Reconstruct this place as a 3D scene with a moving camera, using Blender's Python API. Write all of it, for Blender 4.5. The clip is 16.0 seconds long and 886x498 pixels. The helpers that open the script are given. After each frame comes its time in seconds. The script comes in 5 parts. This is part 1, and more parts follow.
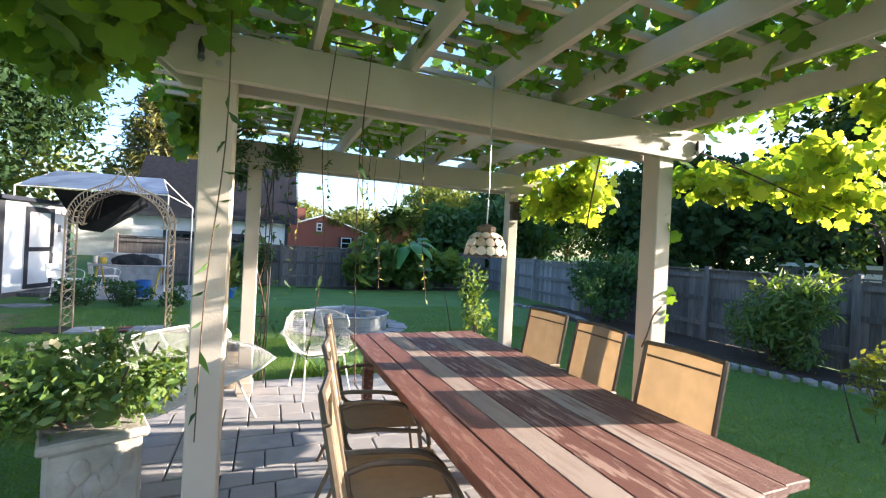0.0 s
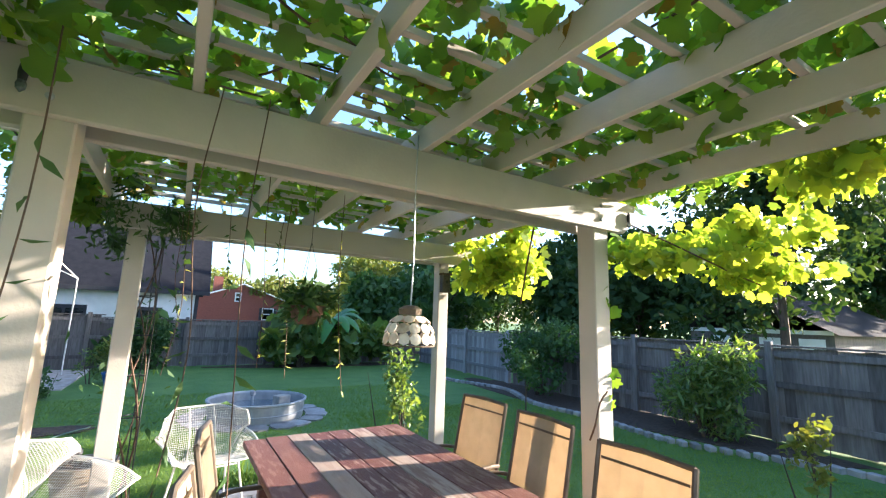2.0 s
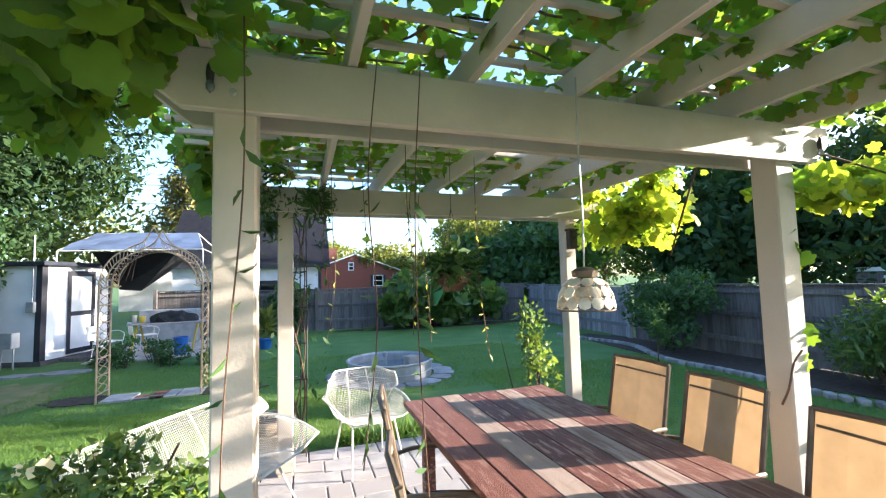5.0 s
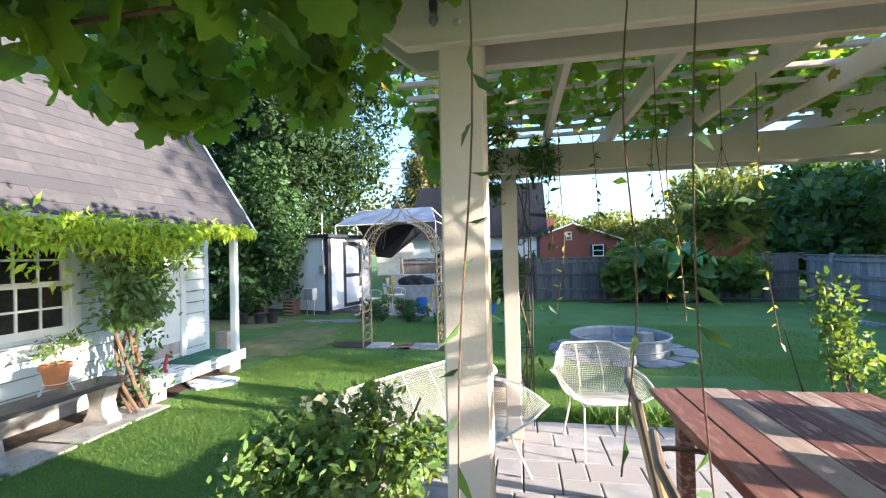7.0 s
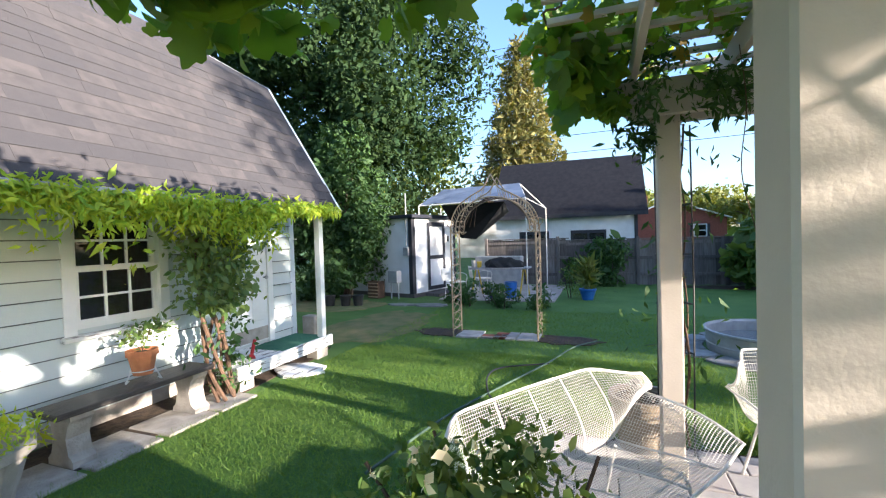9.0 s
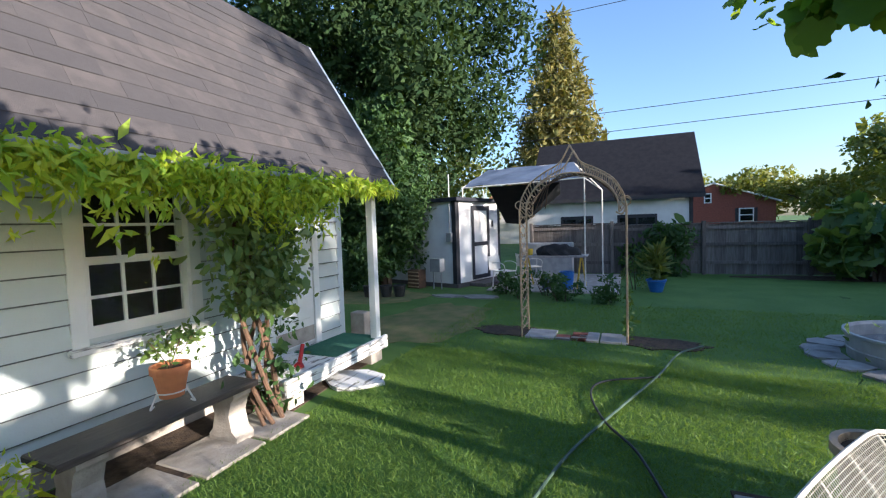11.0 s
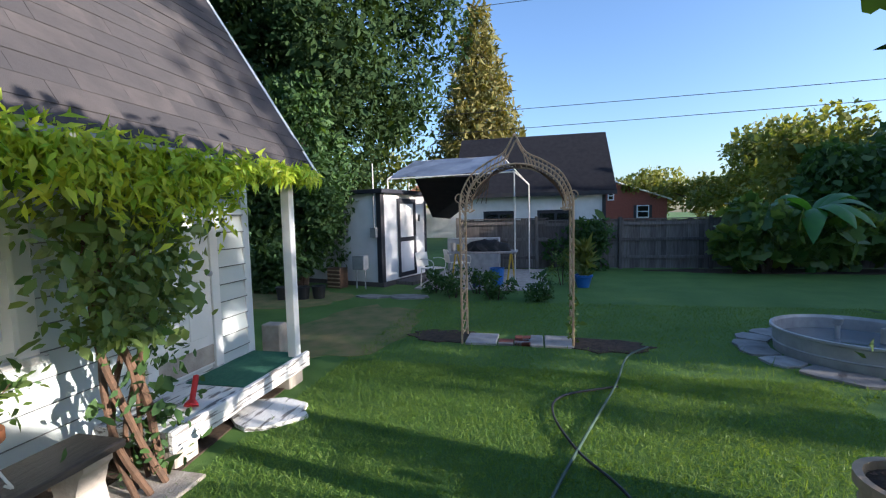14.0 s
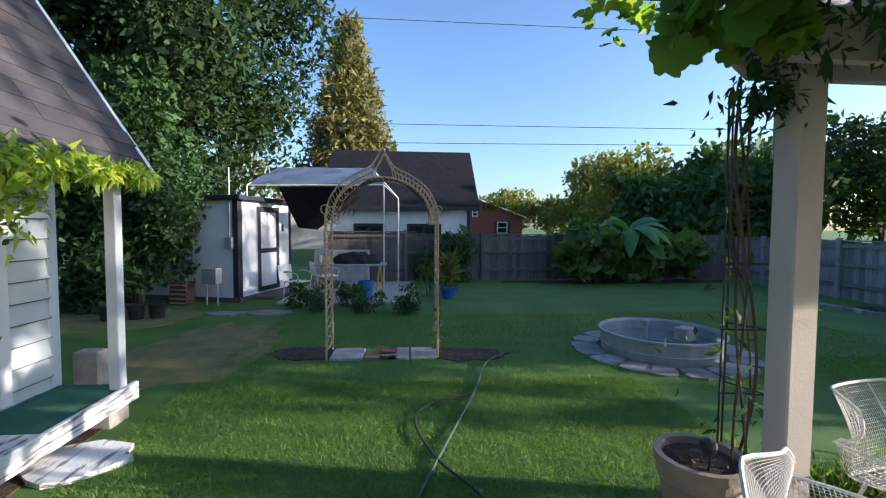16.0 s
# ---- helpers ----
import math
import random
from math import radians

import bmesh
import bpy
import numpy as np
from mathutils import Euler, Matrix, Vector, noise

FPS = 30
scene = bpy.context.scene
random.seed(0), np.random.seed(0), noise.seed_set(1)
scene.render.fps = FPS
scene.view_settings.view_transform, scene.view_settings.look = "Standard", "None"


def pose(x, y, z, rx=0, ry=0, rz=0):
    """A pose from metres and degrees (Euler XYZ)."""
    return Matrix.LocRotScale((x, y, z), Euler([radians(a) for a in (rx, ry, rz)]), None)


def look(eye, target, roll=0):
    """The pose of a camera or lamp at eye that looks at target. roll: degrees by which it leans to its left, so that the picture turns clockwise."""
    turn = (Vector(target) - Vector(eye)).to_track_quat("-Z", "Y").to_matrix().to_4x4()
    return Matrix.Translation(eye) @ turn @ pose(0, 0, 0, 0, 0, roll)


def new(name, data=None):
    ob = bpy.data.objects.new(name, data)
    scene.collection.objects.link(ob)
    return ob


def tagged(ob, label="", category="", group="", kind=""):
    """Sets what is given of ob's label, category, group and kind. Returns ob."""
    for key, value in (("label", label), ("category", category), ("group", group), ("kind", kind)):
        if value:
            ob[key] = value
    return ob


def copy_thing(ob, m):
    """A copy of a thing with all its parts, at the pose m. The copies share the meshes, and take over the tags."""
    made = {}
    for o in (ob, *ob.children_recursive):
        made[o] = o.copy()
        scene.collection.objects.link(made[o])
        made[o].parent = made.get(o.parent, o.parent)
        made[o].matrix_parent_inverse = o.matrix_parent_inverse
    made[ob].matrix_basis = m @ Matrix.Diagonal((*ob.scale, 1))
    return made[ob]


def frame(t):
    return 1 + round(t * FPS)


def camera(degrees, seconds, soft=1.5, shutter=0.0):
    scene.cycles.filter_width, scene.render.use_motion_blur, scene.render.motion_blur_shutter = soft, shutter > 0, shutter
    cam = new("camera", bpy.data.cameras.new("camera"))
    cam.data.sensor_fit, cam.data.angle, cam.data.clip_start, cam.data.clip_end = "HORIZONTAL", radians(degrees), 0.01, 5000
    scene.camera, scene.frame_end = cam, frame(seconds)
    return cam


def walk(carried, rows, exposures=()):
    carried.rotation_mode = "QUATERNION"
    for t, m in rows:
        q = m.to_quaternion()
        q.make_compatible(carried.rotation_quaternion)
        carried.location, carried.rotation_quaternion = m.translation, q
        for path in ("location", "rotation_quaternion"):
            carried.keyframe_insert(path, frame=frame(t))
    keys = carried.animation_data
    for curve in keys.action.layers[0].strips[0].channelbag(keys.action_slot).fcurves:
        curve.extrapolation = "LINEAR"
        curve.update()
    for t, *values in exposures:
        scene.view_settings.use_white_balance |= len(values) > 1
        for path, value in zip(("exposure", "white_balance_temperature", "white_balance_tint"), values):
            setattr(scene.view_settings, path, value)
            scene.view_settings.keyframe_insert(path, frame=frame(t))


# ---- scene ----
cam = camera(91.9, 16.0, soft=1.2)
PATH = [
    (0, (0.336, 0.034, 1.585), (1.099, 1.883, 1.588), 2.9),
    (0.5, (0.365, 0.199, 1.599), (1.319, 1.956, 1.646), 3.3),
    (1, (0.394, 0.293, 1.625), (1.43, 1.999, 1.748), 3.5),
    (1.5, (0.507, 0.346, 1.649), (1.515, 2.055, 1.905), 2.6),
    (2, (0.56, 0.386, 1.673), (1.581, 2.073, 2.003), 1.9),
    (2.5, (0.543, 0.401, 1.732), (1.608, 2.053, 2.101), -1.4),
    (3, (0.54, 0.446, 1.711), (1.618, 2.087, 2.092), -1.4),
    (3.2, (0.533, 0.455, 1.727), (1.606, 2.102, 2.093), -1.9),
    (5.3, (0.316, 0.632, 1.686), (0.846, 2.557, 1.8), -1.1),
    (5.5, (0.324, 0.643, 1.675), (0.772, 2.589, 1.778), -0.9),
    (6, (0.369, 0.718, 1.676), (0.388, 2.715, 1.781), -0.3),
    (6.5, (0.372, 0.792, 1.666), (0.095, 2.772, 1.714), -0.7),
    (7, (0.269, 0.947, 1.658), (-0.077, 2.916, 1.684), -1.3),
    (7.5, (0.128, 1.102, 1.642), (-0.277, 3.061, 1.636), -1.5),
    (8, (0.056, 1.292, 1.625), (-0.527, 3.205, 1.602), -2.2),
    (8.5, (0.001, 1.5, 1.618), (-0.653, 3.39, 1.593), -1.9),
    (9, (-0.207, 1.686, 1.613), (-0.901, 3.561, 1.567), -1.7),
    (9.5, (-0.439, 1.86, 1.624), (-1.122, 3.738, 1.552), -1.5),
    (10, (-0.687, 2.078, 1.613), (-1.454, 3.922, 1.517), -1.9),
    (10.2, (-0.793, 2.132, 1.597), (-1.574, 3.971, 1.506), -2.0),
    (12.3, (-1.5, 2.698, 1.634), (-2.274, 4.535, 1.474), -1.3),
    (12.5, (-1.538, 2.716, 1.631), (-2.265, 4.573, 1.472), -1.6),
    (13, (-1.611, 2.8, 1.613), (-2.266, 4.683, 1.453), -1.7),
    (13.5, (-1.592, 2.899, 1.621), (-2.191, 4.801, 1.46), -1.3),
    (14, (-1.59, 2.968, 1.634), (-2.011, 4.917, 1.485), -1.3),
    (14.5, (-1.573, 2.972, 1.637), (-1.809, 4.954, 1.514), -0.9),
    (15, (-1.543, 2.958, 1.638), (-1.487, 4.955, 1.531), -0.5),
    (15.5, (-1.542, 2.974, 1.643), (-1.305, 4.957, 1.536), 0.1),
    (16, (-1.54, 2.989, 1.64), (-1.368, 4.98, 1.543), 0.3),
]
EXPOSURES = [(0, 2.42, 5400, 13), (0.5, 2.62, 5350, 13), (2, 2.68, 5300, 14), (7, 2.55, 5300, 14), (9, 2.2, 5350, 15), (10, 1.85, 5300, 15), (12.5, 1.5, 5250, 16), (16, 1.45, 5150, 16)]
walk(cam, [(t, look(eye, target, roll)) for t, eye, target, roll in PATH], EXPOSURES)

# ---- world, sun ----
SUN_EL, SUN_AZ = 12.5, -11.0          # degrees; the azimuth turns from +x towards +y
sun_dir = Vector((math.cos(radians(SUN_EL)) * math.cos(radians(SUN_AZ)), math.cos(radians(SUN_EL)) * math.sin(radians(SUN_AZ)), math.sin(radians(SUN_EL))))
sun = new("sun", bpy.data.lights.new("sun", "SUN"))
sun.data.energy, sun.data.angle, sun.data.color = 5.0, radians(0.6), (1.0, 0.80, 0.55)
sun.matrix_world = look(sun_dir * 60, (0, 0, 0))
world = bpy.data.worlds.new("sky")
scene.world = world
world.use_nodes = True
wn = world.node_tree
sky = wn.nodes.new("ShaderNodeTexSky")
sky.sky_type, sky.sun_disc = "NISHITA", False
sky.sun_elevation, sky.sun_rotation = radians(SUN_EL), radians(90 - SUN_AZ)
sky.air_density, sky.dust_density, sky.ozone_density = 1.0, 1.5, 1.5
wn.links.new(sky.outputs[0], wn.nodes["Background"].inputs[0])
wn.nodes["Background"].inputs[1].default_value = 0.11


# ---- materials ----
def mat(name, c1, c2=None, scale=6.0, rough=0.7, bump=0.15, fine=60.0, metal=0.0, stretch=(1, 1, 1), per=None, leaf=0.0, spec=0.4, c3=None, contrast=(0.35, 0.65)):
    """A procedural surface: two colours mixed by noise, fine grain in the relief, an optional third colour by piece (per: 'object' or 'island')."""
    m = bpy.data.materials.new(name)
    m.use_nodes = True
    nt = m.node_tree
    b = nt.nodes["Principled BSDF"]
    b.inputs["Roughness"].default_value, b.inputs["Metallic"].default_value = rough, metal
    b.inputs["Specular IOR Level"].default_value = spec
    c2 = c2 or tuple(v * 0.75 for v in c1)
    tc = nt.nodes.new("ShaderNodeTexCoord")
    mp = nt.nodes.new("ShaderNodeMapping")
    mp.inputs["Scale"].default_value = stretch
    nt.links.new(tc.outputs["Object"], mp.inputs[0])
    vec = mp.outputs[0]
    if per == "object":
        oi = nt.nodes.new("ShaderNodeObjectInfo")
        add = nt.nodes.new("ShaderNodeVectorMath")
        add.operation = "MULTIPLY_ADD"
        nt.links.new(oi.outputs["Random"], add.inputs[0])
        add.inputs[1].default_value = (37, 53, 71)
        nt.links.new(vec, add.inputs[2])
        vec = add.outputs[0]
    n1 = nt.nodes.new("ShaderNodeTexNoise")
    n1.inputs["Scale"].default_value, n1.inputs["Detail"].default_value = scale, 6
    nt.links.new(vec, n1.inputs["Vector"])
    ramp = nt.nodes.new("ShaderNodeValToRGB")
    ramp.color_ramp.elements[0].position, ramp.color_ramp.elements[1].position = contrast
    ramp.color_ramp.elements[0].color, ramp.color_ramp.elements[1].color = (*c1, 1), (*c2, 1)
    nt.links.new(n1.outputs["Fac"], ramp.inputs[0])
    col = ramp.outputs[0]
    if per:
        src = oi.outputs["Random"] if per == "object" else nt.nodes.new("ShaderNodeNewGeometry").outputs["Random Per Island"]
        mx = nt.nodes.new("ShaderNodeMix")
        mx.data_type = "RGBA"
        nt.links.new(src, mx.inputs["Factor"])
        nt.links.new(col, mx.inputs["A"])
        if c3:
            mx.inputs["B"].default_value = (*c3, 1)
        else:
            hsv = nt.nodes.new("ShaderNodeHueSaturation")
            hsv.inputs["Value"].default_value = 0.55
            nt.links.new(col, hsv.inputs["Color"])
            nt.links.new(hsv.outputs[0], mx.inputs["B"])
        col = mx.outputs["Result"]
    nt.links.new(col, b.inputs["Base Color"])
    n2 = nt.nodes.new("ShaderNodeTexNoise")
    n2.inputs["Scale"].default_value, n2.inputs["Detail"].default_value = fine, 3
    nt.links.new(vec, n2.inputs["Vector"])
    bp = nt.nodes.new("ShaderNodeBump")
    bp.inputs["Strength"].default_value, bp.inputs["Distance"].default_value = bump, 0.01
    nt.links.new(n2.outputs["Fac"], bp.inputs["Height"])
    nt.links.new(bp.outputs[0], b.inputs["Normal"])
    if leaf:
        tr = nt.nodes.new("ShaderNodeBsdfTranslucent")
        gain = nt.nodes.new("ShaderNodeMix")
        gain.data_type, gain.blend_type = "RGBA", "MULTIPLY"
        gain.inputs["Factor"].default_value = 1
        gain.inputs["B"].default_value = (2.5, 2.2, 0.6, 1)
        nt.links.new(col, gain.inputs["A"])
        nt.links.new(gain.outputs["Result"], tr.inputs[0])
        ms = nt.nodes.new("ShaderNodeMixShader")
        ms.inputs[0].default_value = leaf
        nt.links.new(b.outputs[0], ms.inputs[1])
        nt.links.new(tr.outputs[0], ms.inputs[2])
        nt.links.new(ms.outputs[0], nt.nodes["Material Output"].inputs[0])
    return m


GRASS = mat("lawn grass", (0.062, 0.135, 0.020), (0.095, 0.175, 0.032), 1.3, 0.85, 0.9, 90)
BLADE = mat("grass blades", (0.075, 0.165, 0.022), (0.12, 0.21, 0.032), 2.0, 0.6, 0.0, per="island", c3=(0.13, 0.20, 0.035), leaf=0.3)
DRY = mat("dry thatch", (0.22, 0.18, 0.075), (0.11, 0.14, 0.04), 3, 0.95, 0.9, 80)
SOIL = mat("dark soil", (0.035, 0.024, 0.017), (0.08, 0.055, 0.035), 14, 0.95, 1.0, 60)
PAINT = mat("weathered cream paint", (0.55, 0.485, 0.41), (0.45, 0.39, 0.325), 3, 0.6, 0.12, 70, stretch=(1, 1, 1), per="object", c3=(0.50, 0.44, 0.37))
WHITE = mat("white paint", (0.78, 0.79, 0.78), (0.70, 0.72, 0.71), 4, 0.5, 0.15, 50)
PEEL = mat("peeling white paint", (0.74, 0.74, 0.72), (0.20, 0.19, 0.18), 16, 0.8, 0.6, 60, stretch=(1, 0.25, 3), contrast=(0.52, 0.60))
SIDING = mat("pale grey siding paint", (0.56, 0.62, 0.61), (0.50, 0.56, 0.55), 3, 0.55, 0.2, 70, per="object", c3=(0.54, 0.59, 0.58))
TABLE = mat("worn red-brown plank", (0.115, 0.038, 0.026), (0.30, 0.19, 0.15), 9, 0.62, 0.6, 90, stretch=(4, 0.7, 4), per="object", c3=(0.16, 0.065, 0.045), contrast=(0.52, 0.60))
TABLE_PALE = mat("bare grey plank", (0.33, 0.255, 0.215), (0.16, 0.075, 0.055), 7, 0.7, 0.5, 90, stretch=(5, 0.6, 5), per="object", c3=(0.30, 0.23, 0.19), contrast=(0.46, 0.62))
FENCE = mat("grey weathered board", (0.20, 0.18, 0.17), (0.13, 0.115, 0.105), 5, 0.9, 0.5, 80, stretch=(6, 6, 0.6), per="object")
FENCE_PALE = mat("silver weathered board", (0.34, 0.33, 0.33), (0.24, 0.23, 0.23), 5, 0.9, 0.5, 80, stretch=(6, 6, 0.6), per="object")
SHINGLE = mat("grey asphalt shingle", (0.052, 0.048, 0.050), (0.078, 0.070, 0.070), 8, 0.95, 0.6, 220, per="object", c3=(0.046, 0.044, 0.048))
DARK_ROOF = mat("dark asphalt roof", (0.018, 0.020, 0.030), (0.028, 0.030, 0.040), 5, 0.95, 0.5, 120)
PAVER = mat("pale concrete paver", (0.40, 0.38, 0.37), (0.29, 0.28, 0.28), 7, 0.85, 0.4, 120, per="object", c3=(0.34, 0.31, 0.30))
STONE = mat("pale flagstone", (0.40, 0.39, 0.37), (0.28, 0.27, 0.26), 6, 0.9, 0.6, 50, per="object")
CONCRETE = mat("old concrete", (0.44, 0.40, 0.35), (0.30, 0.27, 0.23), 7, 0.9, 0.6, 60)
GALV = mat("dull galvanised steel", (0.40, 0.41, 0.42), (0.30, 0.31, 0.32), 6, 0.5, 0.1, 30, metal=0.35)
WIRE = mat("white coated wire", (0.68, 0.67, 0.63), (0.56, 0.54, 0.49), 8, 0.45, 0.0)
SLING = mat("tan sling fabric", (0.50, 0.40, 0.27), (0.45, 0.36, 0.24), 12, 0.8, 0.4, 400)
BROWN = mat("dark bronze frame", (0.10, 0.075, 0.05), (0.15, 0.11, 0.075), 12, 0.5, 0.1, metal=0.3)
IRON = mat("rusty iron", (0.40, 0.27, 0.16), (0.50, 0.38, 0.24), 20, 0.75, 0.4, 120, metal=0.1)
BLACK = mat("black plastic", (0.02, 0.02, 0.022), (0.03, 0.03, 0.03), 8, 0.45, 0.1)
TRIM = mat("dark blue-black trim", (0.02, 0.021, 0.028), (0.03, 0.03, 0.036), 6, 0.6, 0.1)
STUCCO = mat("white rendered wall", (0.74, 0.74, 0.74), (0.62, 0.62, 0.62), 2, 0.85, 0.4, 80)
BRICK = mat("red brick wall", (0.24, 0.085, 0.06), (0.17, 0.06, 0.045), 9, 0.9, 0.4, 40)
TILE = mat("weathered roof tile", (0.30, 0.15, 0.085), (0.20, 0.095, 0.06), 3, 0.9, 0.5, 30)
TERRA = mat("terracotta", (0.50, 0.20, 0.08), (0.40, 0.15, 0.065), 9, 0.85, 0.3, 70)
BLUE = mat("blue glaze", (0.03, 0.10, 0.34), (0.04, 0.14, 0.40), 6, 0.3, 0.1)
GREEN_MAT = mat("green outdoor carpet", (0.03, 0.12, 0.075), (0.045, 0.15, 0.09), 20, 0.95, 0.6, 200)
RED = mat("red plastic", (0.55, 0.025, 0.02), (0.45, 0.02, 0.02), 6, 0.4, 0.05)
TARP = mat("pale blue-grey tarp", (0.12, 0.16, 0.24), (0.09, 0.12, 0.19), 3, 0.6, 0.3, 12)
MESH_BLACK = mat("black shade cloth", (0.012, 0.012, 0.014), (0.02, 0.02, 0.02), 6, 0.9, 0.2)
BARK = mat("bark", (0.10, 0.07, 0.05), (0.05, 0.036, 0.027), 10, 0.95, 1.0, 30, stretch=(1, 1, 0.3))
VINE = mat("brown vine stem", (0.13, 0.075, 0.045), (0.08, 0.05, 0.032), 20, 0.9, 0.5, 60)
DARKWOOD = mat("dark stained bench board", (0.05, 0.04, 0.034), (0.09, 0.075, 0.06), 9, 0.6, 0.4, 90, stretch=(6, 0.5, 6))
SHELL = mat("capiz shell pieces", (0.62, 0.50, 0.36), (0.34, 0.22, 0.12), 22, 0.3, 0.2, per="object", c3=(0.70, 0.62, 0.50))
TAN_POT = mat("tan glazed clay", (0.34, 0.27, 0.19), (0.25, 0.20, 0.14), 9, 0.6, 0.3, 60)
HOSE = mat("grey-green hose", (0.05, 0.085, 0.06), (0.07, 0.11, 0.08), 9, 0.5, 0.0)
YELLOW = mat("yellow plastic", (0.60, 0.42, 0.04), (0.5, 0.34, 0.04), 6, 0.5, 0.0)
GRAPE = mat("grape leaf", (0.095, 0.20, 0.026), (0.065, 0.15, 0.02), 9, 0.5, 0.2, 40, per="island", c3=(0.15, 0.23, 0.03), leaf=0.5)
RUSSET = mat("turning grape leaf", (0.22, 0.12, 0.03), (0.13, 0.12, 0.03), 9, 0.6, 0.2, 40, per="island", c3=(0.24, 0.20, 0.04), leaf=0.4)
# brighter, yellower copy of GRAPE: backlight from the sun is put into the colour
SUNLIT = mat("grape leaf with sun glow in its colour", (0.17, 0.26, 0.025), (0.11, 0.20, 0.02), 9, 0.5, 0.2, 40, per="island", c3=(0.28, 0.33, 0.03), leaf=0.55)
WISTERIA = mat("wisteria leaf", (0.24, 0.39, 0.02), (0.15, 0.29, 0.018), 9, 0.45, 0.1, 40, per="island", c3=(0.42, 0.48, 0.03), leaf=0.35)
DEEP = mat("dark green leaf", (0.030, 0.075, 0.022), (0.022, 0.055, 0.018), 3, 0.7, 0.1, 40, per="island", c3=(0.06, 0.12, 0.03), leaf=0.25)
OAK = mat("oak leaf", (0.020, 0.047, 0.018), (0.015, 0.036, 0.015), 1.5, 0.8, 0.1, 40, per="island", c3=(0.038, 0.066, 0.022), leaf=0.2, spec=0.15)
OLIVE = mat("olive tree leaf", (0.11, 0.15, 0.03), (0.07, 0.11, 0.025), 0.6, 0.6, 0.1, 40, per="island", c3=(0.17, 0.18, 0.04), leaf=0.3)
CONIFER = mat("conifer needles", (0.10, 0.11, 0.025), (0.05, 0.07, 0.02), 0.9, 0.7, 0.1, 40, per="island", c3=(0.17, 0.15, 0.04), leaf=0.2)
ROSE = mat("rose leaf", (0.045, 0.11, 0.025), (0.06, 0.12, 0.03), 6, 0.4, 0.1, 40, per="island", c3=(0.16, 0.22, 0.06), leaf=0.3)
BLOOM = mat("cream rose petal", (0.75, 0.68, 0.50), (0.70, 0.60, 0.42), 9, 0.6, 0.1, leaf=0.2)
PALE_LEAF = mat("pale yellow leaf", (0.42, 0.42, 0.14), (0.30, 0.34, 0.10), 6, 0.5, 0.1, 40, leaf=0.35)
PALM = mat("banana leaf", (0.05, 0.17, 0.03), (0.035, 0.12, 0.03), 3, 0.4, 0.2, 30, per="island", c3=(0.10, 0.24, 0.05), leaf=0.35)

# dark edge colour that paints in the shadow line below each clapboard lap
LAP_SHADE = mat("shadow line at board edge", (0.10, 0.11, 0.11), (0.20, 0.21, 0.21), 9, 0.9, 0.3, 60)


def glass(name, tint=(0.03, 0.035, 0.04)):
    m = bpy.data.materials.new(name)
    m.use_nodes = True
    b = m.node_tree.nodes["Principled BSDF"]
    b.inputs["Base Color"].default_value = (*tint, 1)
    b.inputs["Roughness"].default_value, b.inputs["IOR"].default_value = 0.04, 1.5
    b.inputs["Transmission Weight"].default_value = 0.5
    return m


GLASS = glass("window glass")
WATER = glass("still water", (0.25, 0.28, 0.30))


# ---- building helpers ----
def part(name, bm, material, parent=None, label="", m=None, smooth=False):
    """Links a bmesh, or a finished mesh, as one object under a thing or a part."""
    if isinstance(bm, bpy.types.Mesh):
        me = bm
    else:
        me = bpy.data.meshes.new(name)
        bm.to_mesh(me)
        bm.free()
        me.materials.append(material)
        if smooth:
            me.shade_smooth()
    ob = new(name, me)
    if parent:
        ob.parent = parent
    if m is not None:
        ob.matrix_basis = m
    if label:
        tagged(ob, label)
    return ob


def thing(name, label, category, m=None, group="", kind=""):
    ob = new(name)
    ob.empty_display_size = 0.1
    if m is not None:
        ob.matrix_basis = m
    return tagged(ob, label, category, group, kind)


def box(x0, x1, y0, y1, z0, z1, bevel=0.0, bm=None):
    bm = bm or bmesh.new()
    got = bmesh.ops.create_cube(bm, size=1, matrix=Matrix.LocRotScale(((x0 + x1) / 2, (y0 + y1) / 2, (z0 + z1) / 2), None, (x1 - x0, y1 - y0, z1 - z0)))
    if bevel:
        edges = list({e for v in got["verts"] for e in v.link_edges})
        bmesh.ops.bevel(bm, geom=edges, offset=bevel, segments=1, affect="EDGES")
    return bm


def tube(points, radius, sides=6, bm=None, closed=False):
    """A round bar along points; radius is one number or one for each point."""
    bm = bm or bmesh.new()
    pts = [Vector(p) for p in points]
    n = len(pts)
    radii = radius if isinstance(radius, (list, tuple)) else [radius] * n
    rings, ref = [], Vector((0.31, 0.17, 0.93)).normalized()
    for i, p in enumerate(pts):
        a = pts[i - 1] if (i or closed) else p
        c = pts[(i + 1) % n] if (i < n - 1 or closed) else p
        d = (c - a).normalized()
        if abs(d.dot(ref)) > 0.95:
            ref = Vector((0.93, 0.31, 0.17)).normalized()
        u = d.cross(ref).normalized()
        w = d.cross(u)
        rings.append([bm.verts.new(p + radii[i] * (u * math.cos(k * math.tau / sides) + w * math.sin(k * math.tau / sides))) for k in range(sides)])
    for i in range(n if closed else n - 1):
        r, q = rings[i], rings[(i + 1) % n]
        for k in range(sides):
            bm.faces.new((r[k], r[(k + 1) % sides], q[(k + 1) % sides], q[k]))
    if not closed:
        bm.faces.new(rings[0][::-1])
        bm.faces.new(rings[-1])
    bmesh.ops.recalc_face_normals(bm, faces=bm.faces[:])
    return bm


